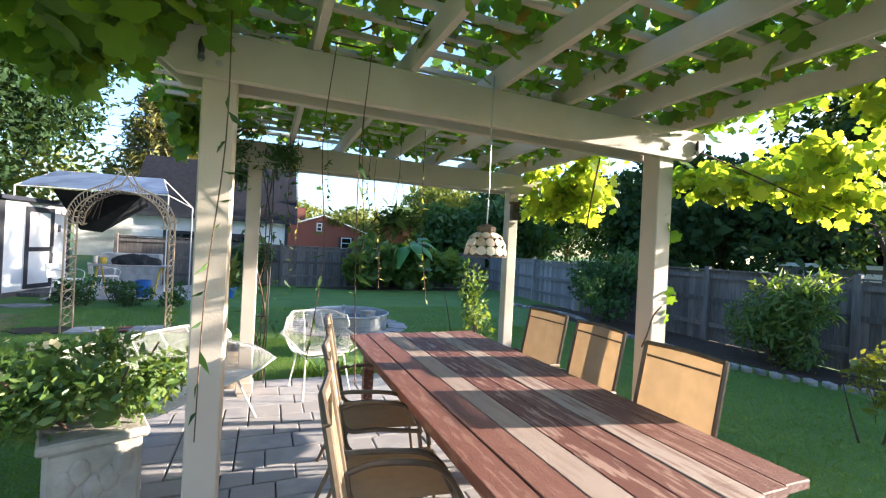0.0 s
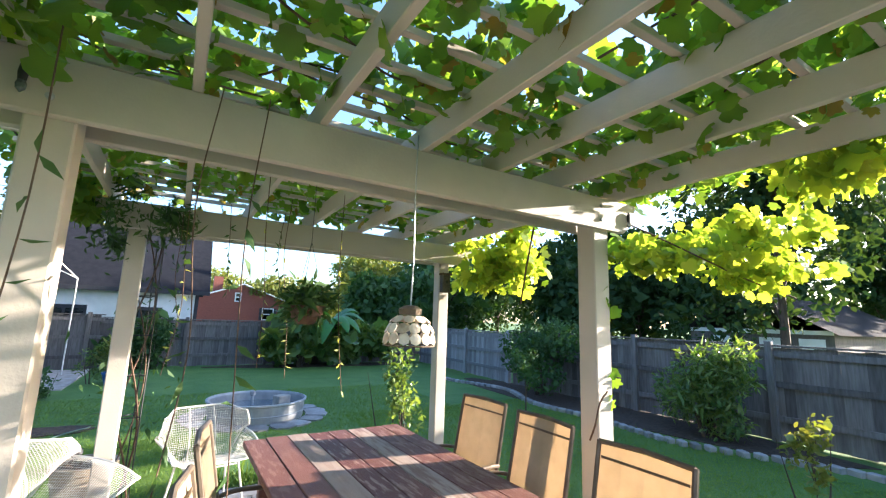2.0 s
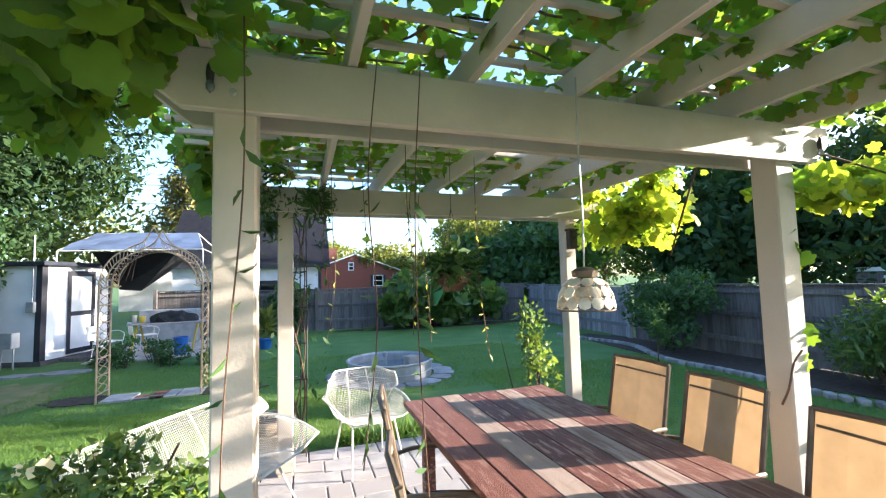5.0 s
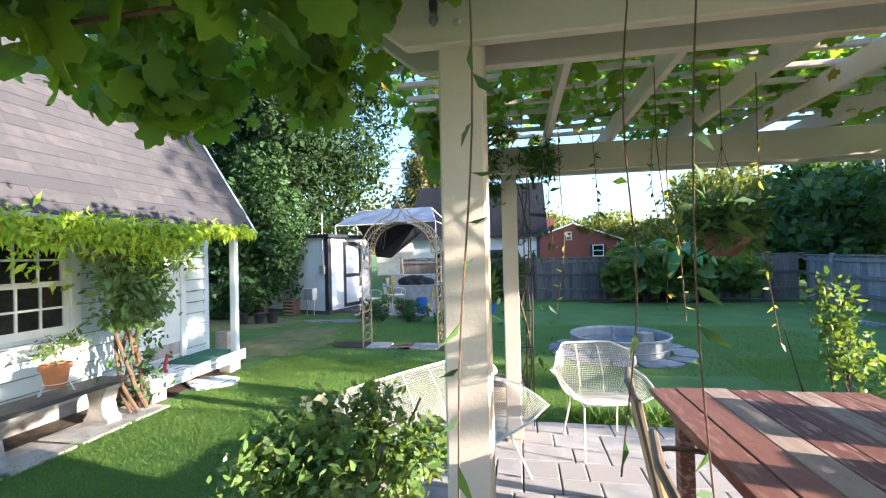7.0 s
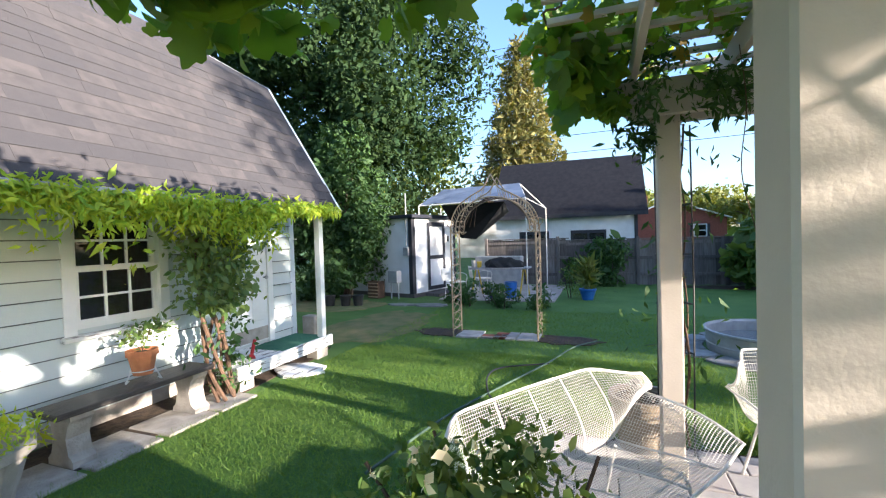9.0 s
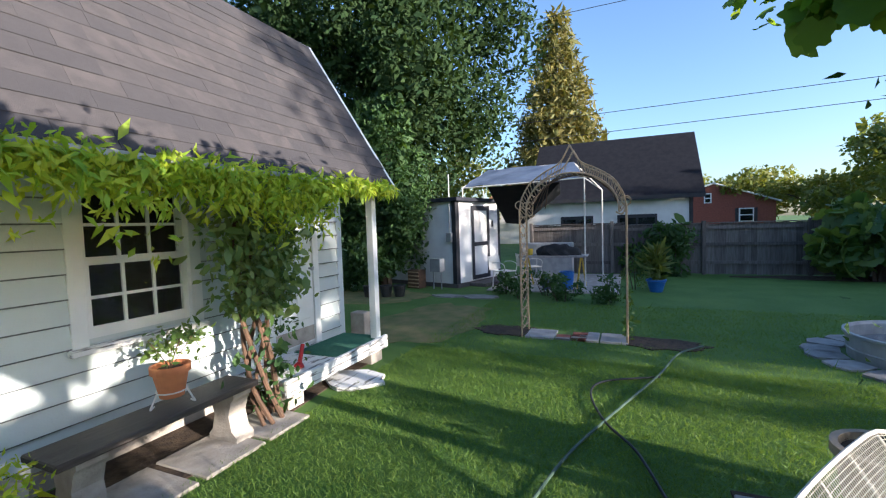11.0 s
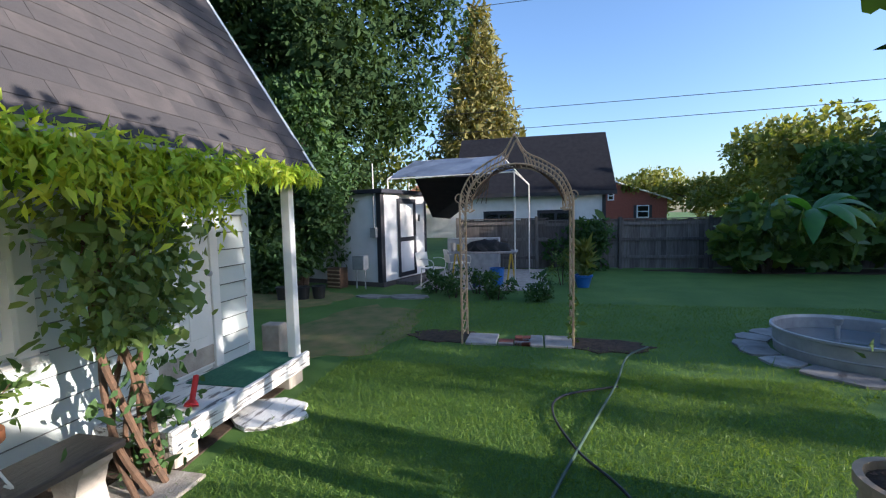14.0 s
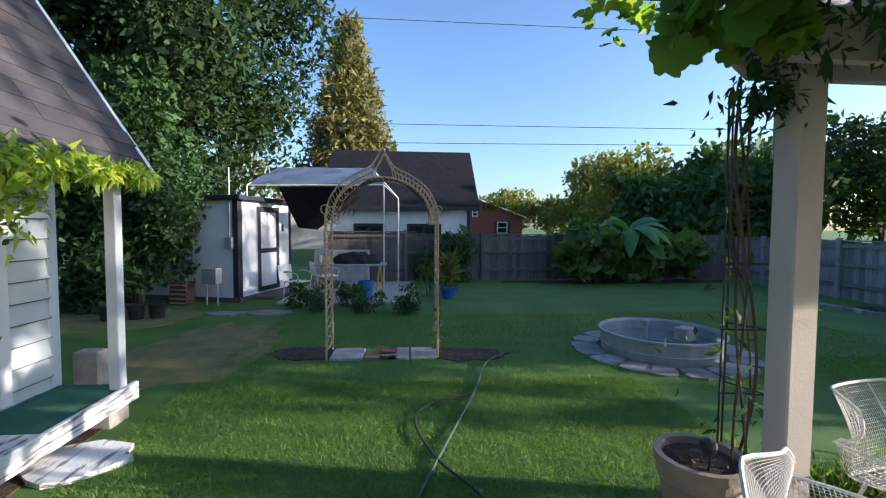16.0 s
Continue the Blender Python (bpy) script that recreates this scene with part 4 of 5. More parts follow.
# ---- shell lamp, basket, feeder, bulbs ----
la = thing("shell_pendant", "hanging dome lamp of pale shell pieces on a chain", "pendant lamp", pose(1.46, 2.14, 1.56))
part("chain", tube([(0, 0, 0.16), (0.004, 0, 0.4), (0, 0.003, 0.7), (0, 0, 1.0)], 0.004, 5), GALV, la)
part("frame_ring", tube([(0.115 * math.cos(k * .3927), 0.115 * math.sin(k * .3927), 0.0) for k in range(16)], 0.004, 5, closed=True), BROWN, la)
part("crown", lathe([(0.05, 0.135), (0.055, 0.16), (0.03, 0.175), (0.0, 0.178)], 16), BROWN, la)
pc = None
for j, (r, z, k, tilt) in enumerate(((0.112, 0.03, 14, 12), (0.100, 0.075, 12, 28), (0.074, 0.115, 9, 52))):
    for i in range(k):
        a = (i + 0.5 * (j % 2)) * 360 / k
        mm = pose(0, 0, z, 0, 0, a) @ pose(r, 0, 0, 0, 90 - tilt - 90 + 0, 0)
        if pc is None:
            pc = part("shell_piece", lathe([(0.026, -0.002), (0.026, 0.002), (0.012, 0.004)], 7), SHELL, la, m=mm @ pose(0, 0, 0, 0, 90, 0))
        else:
            part("shell_piece", pc.data, None, la, m=mm @ pose(0, 0, 0, 0, 90, 0))
ba = thing("hanging_basket", "hanging basket with a full green fern", "hanging plant", pose(1.28, 3.29, 1.62))
part("basket", lathe([(0.05, 0), (0.10, 0.05), (0.13, 0.12), (0.11, 0.12), (0, 0.10)], 18), VINE, ba)
part("fern", leaves("fern", cloud([(0, 0, 0.16, 0.17, 0.17, 0.13)], 600, 51, 0.1), 0.07, LANCE, DEEP, 51), None, ba)
for k in range(3):
    part("hanger", tube([(0.12 * math.cos(k * 2.09), 0.12 * math.sin(k * 2.09), 0.11), (0, 0, 0.55), (0, 0, 0.95)], 0.002, 4), BLACK, ba)
fe = thing("bird_feeder", "small dark wooden feeder box hung on the pergola post", "bird feeder", pose(3.20, 4.685, 2.0))
part("body", box(-0.05, 0.05, -0.045, 0.03, 0, 0.20, 0.006), DARKWOOD, fe)
part("roof", box(-0.065, 0.065, -0.06, 0.032, 0.20, 0.225, 0.004), VINE, fe)
part("opening", lathe([(0.018, 0), (0.018, 0.004)], 12), BLACK, fe, m=pose(0, -0.046, 0.12, 90))
for x, y, z in ((0.02, 2.285, 2.43), (3.28, 2.285, 2.42)):
    lb = thing("string_bulb", "dark socket and clear bulb of a string light", "light bulb", pose(x, y, z), "string lights")
    part("socket", lathe([(0.012, 0.0), (0.015, 0.03), (0.012, 0.055), (0.004, 0.075)], 10), BLACK, lb)
    part("bulb", lathe([(0.0, -0.045), (0.014, -0.03), (0.016, -0.015), (0.011, 0.0)], 10), WATER, lb)
tagged(part("cable", tube(curve([(3.02, 2.31, 1.25), (2.95, 2.315, 1.18), (2.905, 2.32, 1.05), (2.90, 2.36, 0.95)], 5), 0.006, 6), VINE), "brown twisted tie round the pergola post", "tie")

# ---- planters by the pergola ----
pl = thing("stone_planter", "square pale stone planter with carved relief and a rose bush", "planter", pose(-0.44, 2.74, 0, 0, 0, 20))
part("planter", box(-0.19, 0.19, -0.19, 0.19, 0, 0.56, 0.02), CONCRETE, pl)
part("rim", box(-0.215, 0.215, -0.215, 0.215, 0.56, 0.61, 0.012), CONCRETE, pl)
rl = bmesh.new()
for k in range(5):
    bmesh.ops.create_icosphere(rl, subdivisions=2, radius=0.045, matrix=Matrix.LocRotScale((-0.11 + 0.055 * k, -0.188, 0.40 + 0.05 * math.sin(k * 2)), None, (1, 0.5, 1.5)))
part("relief", rl, CONCRETE, pl)
part("foliage", leaves("foliage", cloud(lumps(-0.05, 0.05, 0.80, 0.48, 0.42, 0.32, 20, 61, 0.42), 5200, 61, 0.15), 0.042, OVAL, ROSE, 61, hang=0.2), None, pl)
for k, q in enumerate(cloud(lumps(-0.1, 0.05, 0.98, 0.4, 0.38, 0.14, 8, 62), 12, 62, 0.5)):
    part("bloom", leaves("bloom", np.zeros((5, 3)), 0.022, DIAMOND, BLOOM, 62 + k, hang=-0.4), None, pl, m=pose(*q))
part("canes", [tube(curve([(x * .2, y * .2, 0.58), (x * .6, y * .6, 0.75), (x, y, 0.95)], 3), 0.006, 5, bm) for bm in [bmesh.new()] for x, y in ((.3, .2), (-.4, .2), (.1, -.3), (-.2, .4), (-.35, -.2))][0], VINE, pl)
cp = thing("clay_planter", "round tan clay planter filled with bare soil beside the post", "planter", pose(0.05, 5.12, 0))
part("pot", lathe([(0.15, 0), (0.19, 0.2), (0.215, 0.37), (0.235, 0.38), (0.235, 0.43), (0.20, 0.43), (0.19, 0.39), (0, 0.39)], 30), TAN_POT, cp)
part("band", lathe([(0.206, 0.29), (0.215, 0.30), (0.206, 0.315)], 30), TAN_POT, cp)
part("soil", lathe([(0.196, 0.392), (0.12, 0.41), (0.0, 0.40)], 20), SOIL, cp)
sk = thing("stake_light", "black solar stake light with a round head in the clay planter", "garden light", pose(0.0, 5.0, 0.39))
part("stake", tube([(0, 0, 0), (0.01, 0, 0.11)], 0.005, 6), BLACK, sk)
part("head", lathe([(0.0, 0.10), (0.03, 0.115), (0.042, 0.145), (0.036, 0.175), (0.0, 0.19)], 14), BLACK, sk)
cr = random.Random(12)
part("dead_leaves", leaves("dead_leaves", [(cr.uniform(-.14, .14), cr.uniform(-.14, .14), 0.415) for _ in range(40)], 0.04, OVAL, VINE, 63, flat=0.8), None, cp)
tree("rose_bush", "young rose bush with thin canes beside the pergola post", 2.75, 4.75, 0, lumps(2.72, 4.72, 0.85, 0.32, 0.3, 0.5, 10, 71), 750, 0.05, OVAL, ROSE, 0.014, 71, "bush", 3)

# ---- round pond ----
po = thing("round_basin", "round galvanised stock-tank pond with a small spout", "pond", pose(1.88, 8.45, 0))
part("tank", lathe([(0.74, 0), (0.75, 0.10), (0.76, 0.11), (0.75, 0.12), (0.76, 0.25), (0.785, 0.265), (0.785, 0.29), (0.76, 0.295), (0.745, 0.26), (0.74, 0.03), (0, 0.02)], 48), GALV, po)
part("water", lathe([(0.742, 0.13), (0.0, 0.131)], 40), WATER, po)
part("spout", lathe([(0.03, 0.1), (0.025, 0.28), (0.045, 0.30), (0.05, 0.36), (0.02, 0.38), (0, 0.38)], 14), GALV, po, m=pose(-0.05, 0.25, 0))
part("block", box(-0.12, 0.12, -0.09, 0.09, 0.05, 0.30, 0.01), CONCRETE, po, m=pose(0.40, 0.05, 0, 0, 0, 25))
fl = None
for k in range(18):
    mm = pose(1.88, 8.45, 0, 0, 0, k * 20 + (k % 3) * 2) @ pose(0.95, 0, 0)
    if fl is None:
        fl = part("flagstone", prism([(-0.16, -0.13), (0.02, -0.17), (0.17, -0.15), (0.21, 0.02), (0.15, 0.16), (-0.02, 0.17), (-0.16, 0.12)], -0.02, 0.025), STONE, m=mm)
    else:
        fl = part("flagstone", fl.data, None, m=mm)
    tagged(fl, "flat grey flagstone laid round the pond", "flagstone", "pond edging")

# ---- rusty garden arch ----
ar = thing("garden_arch", "rusty wrought iron garden arch with pointed scrolled top", "garden arch", pose(-1.83, 8.30, 0))
HWA, DEP = 0.685, 0.45
def ogee(y, s, w=0.58):
    """Half of the inner round bow, or of the outer bow that sweeps up to the finial."""
    if w < 0.6:
        return curve([(s * 0.60, y, 1.72), (s * 0.575, y, 1.90), (s * 0.47, y, 2.07), (s * 0.30, y, 2.19), (s * 0.14, y, 2.245), (0, y, 2.26)], 4)
    return curve([(s * 0.685, y, 1.76), (s * 0.65, y, 1.95), (s * 0.53, y, 2.15), (s * 0.33, y, 2.29), (s * 0.13, y, 2.40), (0, y, 2.62)], 4)
for y in (0.0, DEP):
    for s in (-1, 1):
        part("post", tube([(s * HWA, y, -0.03), (s * HWA, y, 1.80)], 0.014, 6), IRON, ar)
        part("arch_bar", tube(ogee(y, s), 0.011, 6), IRON, ar)
        part("arch_bar", tube(ogee(y, s, 0.70), 0.011, 6), IRON, ar)
        part("shoulder_scroll", tube([(s * (HWA + 0.0 + 0.055 * math.cos(a)), y, 1.86 + 0.055 * math.sin(a)) for a in np.linspace(-1.4, 4.4, 14)], 0.008, 5), IRON, ar)
        part("shoulder_bar", tube(curve([(s * 0.56, y, 1.72), (s * 0.63, y, 1.69), (s * HWA, y, 1.78)], 4), 0.010, 6), IRON, ar)
for s in (-1, 1):
    for k, z in enumerate(np.linspace(0.12, 1.70, 7)):
        part("cross_bar", tube([(s * HWA, 0, z), (s * HWA, DEP, z)], 0.009, 5), IRON, ar)
        if k < 6:
            for q in (0, 1):
                pts = [(s * HWA, DEP * (0.5 + 0.36 * math.sin(a) * (1 if q else -1)), z + 0.26 * (a / 6.28)) for a in np.linspace(0, 6.28, 10)]
                part("side_scroll", tube(pts, 0.006, 5), IRON, ar)
    lo, hi = ogee(0, s), ogee(DEP, s)
    for k in range(0, len(lo), 2):
        part("arch_rung", tube([lo[k], hi[k]], 0.007, 5), IRON, ar)
    for y in (0, DEP):
        a, b = ogee(y, s), ogee(y, s, 0.70)
        for k in range(0, len(a) - 4, 1):
            part("arch_lace", tube([a[k], b[min(k + 1, len(b) - 4)]], 0.005, 4), IRON, ar)
for k in range(5):
    part("dead_vine", tube(curve([(-0.6 + 0.05 * k, 0.1 * k, 1.8), (-0.3, 0.05 + 0.08 * k, 2.12 + .02 * k), (0.1, 0.4 - 0.08 * k, 2.26), (0.45, 0.1 * k, 2.05), (0.62, 0.2, 1.75)], 4), 0.006, 5), VINE, ar)
part("climbing_leaves", leaves("climbing_leaves", [(0.70 + sr.uniform(-.05, .05), sr.uniform(0, .45), sr.uniform(0.05, 0.7)) for _ in range(90)], 0.06, OVAL, ROSE, 81), None, ar)
for i, (x, w, mm) in enumerate(((-2.44, 0.40, STONE), (-1.62, 0.16, STONE), (-1.44, 0.34, STONE))):
    tagged(part("paving_slab", box(0, w, 0, 0.46, -0.02, 0.03, 0.008), mm, m=pose(x - 0.04, 8.28, 0)), "pale stone slab under the garden arch", "paving slab", "arch paving")
bd = None
for i in range(12):
    mm = pose(-2.06 + 0.20 * (i % 2) + 0.0, 8.30 + (i // 2) * 0.075, 0) if i < 6 else pose(-1.86 + 0.105 * (i % 2), 8.30 + ((i - 6) // 2) * 0.15, 0)
    bd = part("brick", box(0, 0.19 if i < 6 else 0.1, 0, 0.068 if i < 6 else 0.1, -0.02, 0.028, 0.004), BRICK if i % 3 else STONE, m=mm)
    tagged(bd, "worn brick set in the paving under the arch", "brick", "arch bricks")
tagged(part("garden_hose", tube(curve([(-1.75, 4.2, 0.03), (-1.55, 5.2, 0.03), (-1.28, 6.0, 0.03), (-0.87, 7.1, 0.03), (-0.6, 7.95, 0.035), (-0.3, 8.32, 0.05)], 8), 0.011, 7), HOSE), "grey-green garden hose lying across the lawn", "hose")
tagged(part("garden_hose", tube(curve([(-0.85, 7.1, 0.025), (-1.35, 6.8, 0.03), (-1.46, 6.45, 0.03), (-1.32, 5.9, 0.03), (-1.1, 5.5, 0.03), (-0.95, 5.0, 0.03)], 8), 0.010, 7), BLACK), "thin dark hose looped on the lawn", "hose")

# ---- white shed with dark trim ----
ws = thing("white_shed", "white rendered shed with blue-black trim and a flat dark roof", "shed", pose(-5.15, 12.55, 0, 0, 0, -16) @ Matrix.Scale(1.06, 4))
part("door_wall", box(-0.1, 0, 0, 1.98, 0.06, 2.1), STUCCO, ws)
part("side_wall", box(-2.6, -0.1, 0, 0.1, 0.06, 2.1), STUCCO, ws)
part("rear_wall", box(-2.6, -0.1, 1.88, 1.98, 0.06, 2.1), STUCCO, ws)
part("sill_beam", box(-2.6, 0.06, -0.03, 2.0, -0.02, 0.10), FENCE, ws)
part("roof", box(-2.8, 0.16, -0.14, 2.12, 2.10, 2.19, 0.01), DARK_ROOF, ws)
for a in ((0.001, 0.02, 0.0, 0.12, 0.1, 2.1), (-0.10, 0.021, -0.02, -0.0005, 0.1, 2.1), (0.001, 0.02, 1.90, 1.98, 0.1, 2.1)):
    part("corner_trim", box(*a), TRIM, ws)
wd = part("door", box(0.001, 0.03, 0.62, 1.42, 0.14, 2.0), STUCCO, ws, "white door framed in dark boards")
for a in ((0.62, 0.72, 0.14, 2.0), (1.32, 1.42, 0.14, 2.0), (0.72, 1.32, 0.14, 0.24), (0.72, 1.32, 1.88, 2.0), (0.72, 1.32, 0.98, 1.08)):
    part("door_trim", box(0.03, 0.045, *a), TRIM, wd)
part("latch", box(0.045, 0.07, 1.36, 1.39, 0.95, 1.1), GALV, wd)
part("wall_plaque", box(0.001, 0.02, 1.58, 1.66, 1.45, 1.62, 0.006), TRIM, ws)
part("conduit", tube([(-0.16, -0.025, 2.75), (-0.16, -0.025, 1.3)], 0.018, 7), GALV, ws)
part("meter_box", box(-0.24, -0.08, -0.09, -0.002, 1.12, 1.34, 0.008), GALV, ws)
hv = thing("heat_pump", "small grey utility cabinet on legs beside the shed wall", "utility box", pose(-5.6, 12.33, 0, 0, 0, -16))
part("cabinet", box(-0.17, 0.17, -0.1, 0.1, 0.45, 0.78, 0.012), GALV, hv)
for x in (-.13, .13):
    part("leg", tube([(x, 0, 0), (x, 0, 0.46)], 0.018, 6), GALV, hv)
lb = thing("lattice_box", "brown lattice-sided box standing against the shed", "crate", pose(-6.25, 12.45, 0, 0, 0, -16))
part("body", box(-0.2, 0.2, -0.14, 0.14, 0, 0.48, 0.008), VINE, lb)
for k in range(5):
    part("slat", box(-0.19, 0.19, -0.155, -0.142, 0.03 + k * 0.095, 0.06 + k * 0.095), IRON, lb)
tagged(part("step", box(0, 0.5, 0.4, 1.6, 0, 0.09, 0.01), FENCE, m=pose(-5.08, 12.6, 0, 0, 0, -16)), "low weathered timber step at the shed door", "step")
for x, y, s in ((-4.15, 11.35, 0.42), (-4.9, 11.3, 0.34)):
    patch("stepping_stone", "flat pale stepping stone in the lawn", "stepping stone", x, y, s, s * 0.55, STONE, 0.03, int(s * 100))
tagged(part("concrete_pad", box(-4.3, -1.3, 12.3, 15.9, -0.05, 0.03, 0.01), CONCRETE), "old concrete pad under the canopy", "concrete pad", kind="structure")

# ---- canopy and work bench ----
ca = thing("canopy_tent", "pop-up canopy frame with pale blue tarp and black shade cloth", "canopy", pose(-3.5, 13.9, 0.03))
P = [(-1.6, -0.9, 2.55), (1.45, -0.9, 2.60), (1.75, 0.9, 2.42), (-1.6, 0.9, 2.6), (-1.25, 0.3, 3.1), (1.1, 0.3, 3.12)]
for a, b in ((0, 1), (1, 2), (0, 4), (1, 5), (2, 5), (4, 5)):
    part("roof_bar", tube([P[a], P[b]], 0.014, 6), WIRE, ca)
for k in (0, 1, 2, 3):
    part("leg", tube([(P[k][0], P[k][1], 0.0), P[k]], 0.016, 6), WIRE, ca)
bm = bmesh.new()
bm.faces.new([bm.verts.new(P[k]) for k in (0, 1, 5, 4)])
bmesh.ops.subdivide_edges(bm, edges=bm.edges[:], cuts=5, use_grid_fill=True)
for v in bm.verts:
    v.co.z += 0.02 + 0.025 * math.sin(v.co.x * 5) * math.cos(v.co.y * 7)
bmesh.ops.solidify(bm, geom=bm.faces[:], thickness=0.004)
part("tarp", bm, TARP, ca, "pale blue sagging tarp")
bm = bmesh.new()
bm.faces.new([bm.verts.new(q) for q in ((-0.9, -0.95, 2.53), (0.9, -0.95, 2.53), (0.7, 0.6, 2.35), (-0.4, 0.8, 1.55), (-0.9, 0.8, 1.6))])
bmesh.ops.solidify(bm, geom=bm.faces[:], thickness=0.004)
part("shade_cloth", bm, MESH_BLACK, ca, "black shade cloth hanging under the tarp")
wb = thing("work_bench", "trestle work bench heaped with dark covers and garden things", "work bench", pose(-2.75, 13.1, 0.03))
part("top", box(-0.85, 0.75, -0.35, 0.35, 0.74, 0.78, 0.006), FENCE_PALE, wb)
for x in (-0.7, 0.6):
    for s in (-1, 1):
        part("leg", tube([(x, s * 0.1, 0.74), (x + 0.08 * s, s * 0.3, 0.0)], 0.022, 5), YELLOW, wb)
pile = bmesh.new()
bmesh.ops.create_icosphere(pile, subdivisions=4, radius=1, matrix=Matrix.LocRotScale((0, 0, 0.0), None, (0.55, 0.28, 0.26)))
for v in pile.verts:
    v.co *= 1 + 0.28 * noise.noise(v.co * 5)
    v.co.z = max(v.co.z, 0.0)
tagged(part("tarpaulin", pile, MESH_BLACK, m=pose(-2.7, 13.1, 0.812)), "crumpled dark tarpaulin heaped on the work bench", "tarpaulin")
for x, y, z, r, h, mm, l in ((-2.45, 12.75, 0.03, 0.17, 0.42, BLUE, "blue plastic barrel under the work bench"), (-2.9, 12.6, 0.03, 0.12, 0.26, TARP, "pale blue bucket by the work bench"), (-3.35, 13.0, 0.812, 0.07, 0.16, YELLOW, "small yellow can on the work bench"), (-3.5, 12.95, 0.812, 0.06, 0.2, CONCRETE, "grey jar on the work bench"), (-1.55, 11.75, 0.0, 0.10, 0.18, WIRE, "small white plant pot in the rose bed")):
    tagged(part("container", lathe([(r * 0.8, 0), (r, h), (r * 1.06, h), (r * 0.92, h - .01), (r * 0.9, h * .8), (0, h * .8)], 18), mm, m=pose(x, y, z)), l, "container")
for x, y, a in ((-3.95, 12.75, 60), (-3.5, 13.9, 120)):
    wc = thing("metal_chair", "old white metal garden chair under the canopy", "chair", pose(x, y, 0.03, 0, 0, a), "canopy chairs")
    part("seat", box(-0.22, 0.22, -0.2, 0.2, 0.40, 0.42, 0.006), WIRE, wc)
    part("backrest", box(-0.2, 0.2, 0.17, 0.19, 0.48, 0.82, 0.006), WIRE, wc, m=pose(0, 0.1, -0.02, -8))
    for sx in (-.2, .2):
        for sy in (-.18, .18):
            part("leg", tube([(sx, sy, 0.405), (sx * 1.1, sy * 1.15, 0)], 0.011, 6), WIRE, wc)
        part("arm", tube(curve([(sx * 1.1, 0.2, 0.62), (sx * 1.2, 0, 0.64), (sx * 1.1, -0.2, 0.58), (sx, -0.2, 0.42)], 3), 0.010, 6), WIRE, wc)
tagged(part("storage_bench", box(-4.1, -2.6, 15.2, 15.7, 0.03, 1.0, 0.02), GALV), "long pale metal storage unit behind the work bench", "storage unit")

# ---- planting ----
for i, (x, y, w, h) in enumerate(((-3.2, 11.4, 0.42, 0.46), (-2.35, 11.3, 0.40, 0.42), (-1.45, 11.25, 0.42, 0.44), (-3.7, 11.9, 0.34, 0.4), (-2.75, 11.9, 0.4, 0.46))):
    tree("rose_bush", "low dark rose bush in the bed behind the arch", x, y, 0, lumps(x, y, h * 0.75, w, w, h * 0.7, 9, 90 + i), 800, 0.055, OVAL, DEEP, 0.012, 90 + i, "bush", 3)
tree("leafy_shrub", "tall leafy pot plant beside the arch bed", -0.95, 13.2, 0, lumps(-0.95, 13.2, 0.5, 0.35, 0.3, 0.45, 8, 99), 700, 0.07, LANCE, ROSE, 0.014, 99, "shrub", 2)
bp = thing("blue_pot", "glossy blue pot with reedy yellow-green plant", "plant pot", pose(-0.55, 12.9, 0))
part("pot", lathe([(0.13, 0), (0.19, 0.22), (0.21, 0.24), (0.21, 0.28), (0.18, 0.28), (0.17, 0.25), (0, 0.25)], 24), BLUE, bp)
part("reeds", leaves("reeds", cloud([(0, 0, 0.55, 0.16, 0.16, 0.35)], 260, 98, 0.1), 0.22, LANCE, OLIVE, 98, hang=-1.2), None, bp)
tree("climbing_shrub", "dense ivy-green shrub against the back fence", 0.05, 15.95, 0, lumps(-0.1, 15.9, 0.75, 1.0, 0.4, 0.8, 16, 101), 2600, 0.12, OVAL, DEEP, 0.03, 101, "shrub", 3)
bn = thing("banana_plant", "banana plant with broad torn leaves by the back fence", "banana plant", pose(5.3, 15.6, 0))
part("stalk", tube([(0, 0, 0), (0.03, 0, 0.8), (0, 0, 1.6)], [0.11, 0.09, 0.04], 9), PALM, bn)
for k in range(11):
    a, e = k * 2.4, (0.3 + 0.13 * (k % 4))
    L = 1.5
    bm = bmesh.new()
    ax = Vector((math.cos(a), math.sin(a), 0))
    sd = Vector((-math.sin(a), math.cos(a), 0))
    row = []
    for i in range(9):
        s = i / 8
        c = Vector((0, 0, 1.45)) + ax * (L * s * (0.35 + e)) + Vector((0, 0, L * (1.5 - e) * s - L * (0.75 + e * .7) * s * s))
        w = 0.25 * math.sin(min(1, s * 0.96 + 0.06) * math.pi) ** 0.7
        row.append([bm.verts.new(c + sd * w + Vector((0, 0, -w * .4))), bm.verts.new(c), bm.verts.new(c - sd * w + Vector((0, 0, -w * .4)))])
    for p0, p1 in zip(row, row[1:]):
        bm.faces.new((p0[0], p0[1], p1[1], p1[0])); bm.faces.new((p0[1], p0[2], p1[2], p1[1]))
    part("banana_leaf", bm, PALM, bn, smooth=True)
tree("broadleaf_shrub", "dark broad-leaved shrub in front of the back fence", 4.2, 15.5, 0, lumps(4.0, 15.5, 0.9, 1.1, 0.6, 0.85, 14, 103) + lumps(6.3, 15.5, 0.85, 1.5, 0.6, 0.8, 14, 104), 3000, 0.24, LOBED, ROSE, 0.04, 103, "shrub", 4)
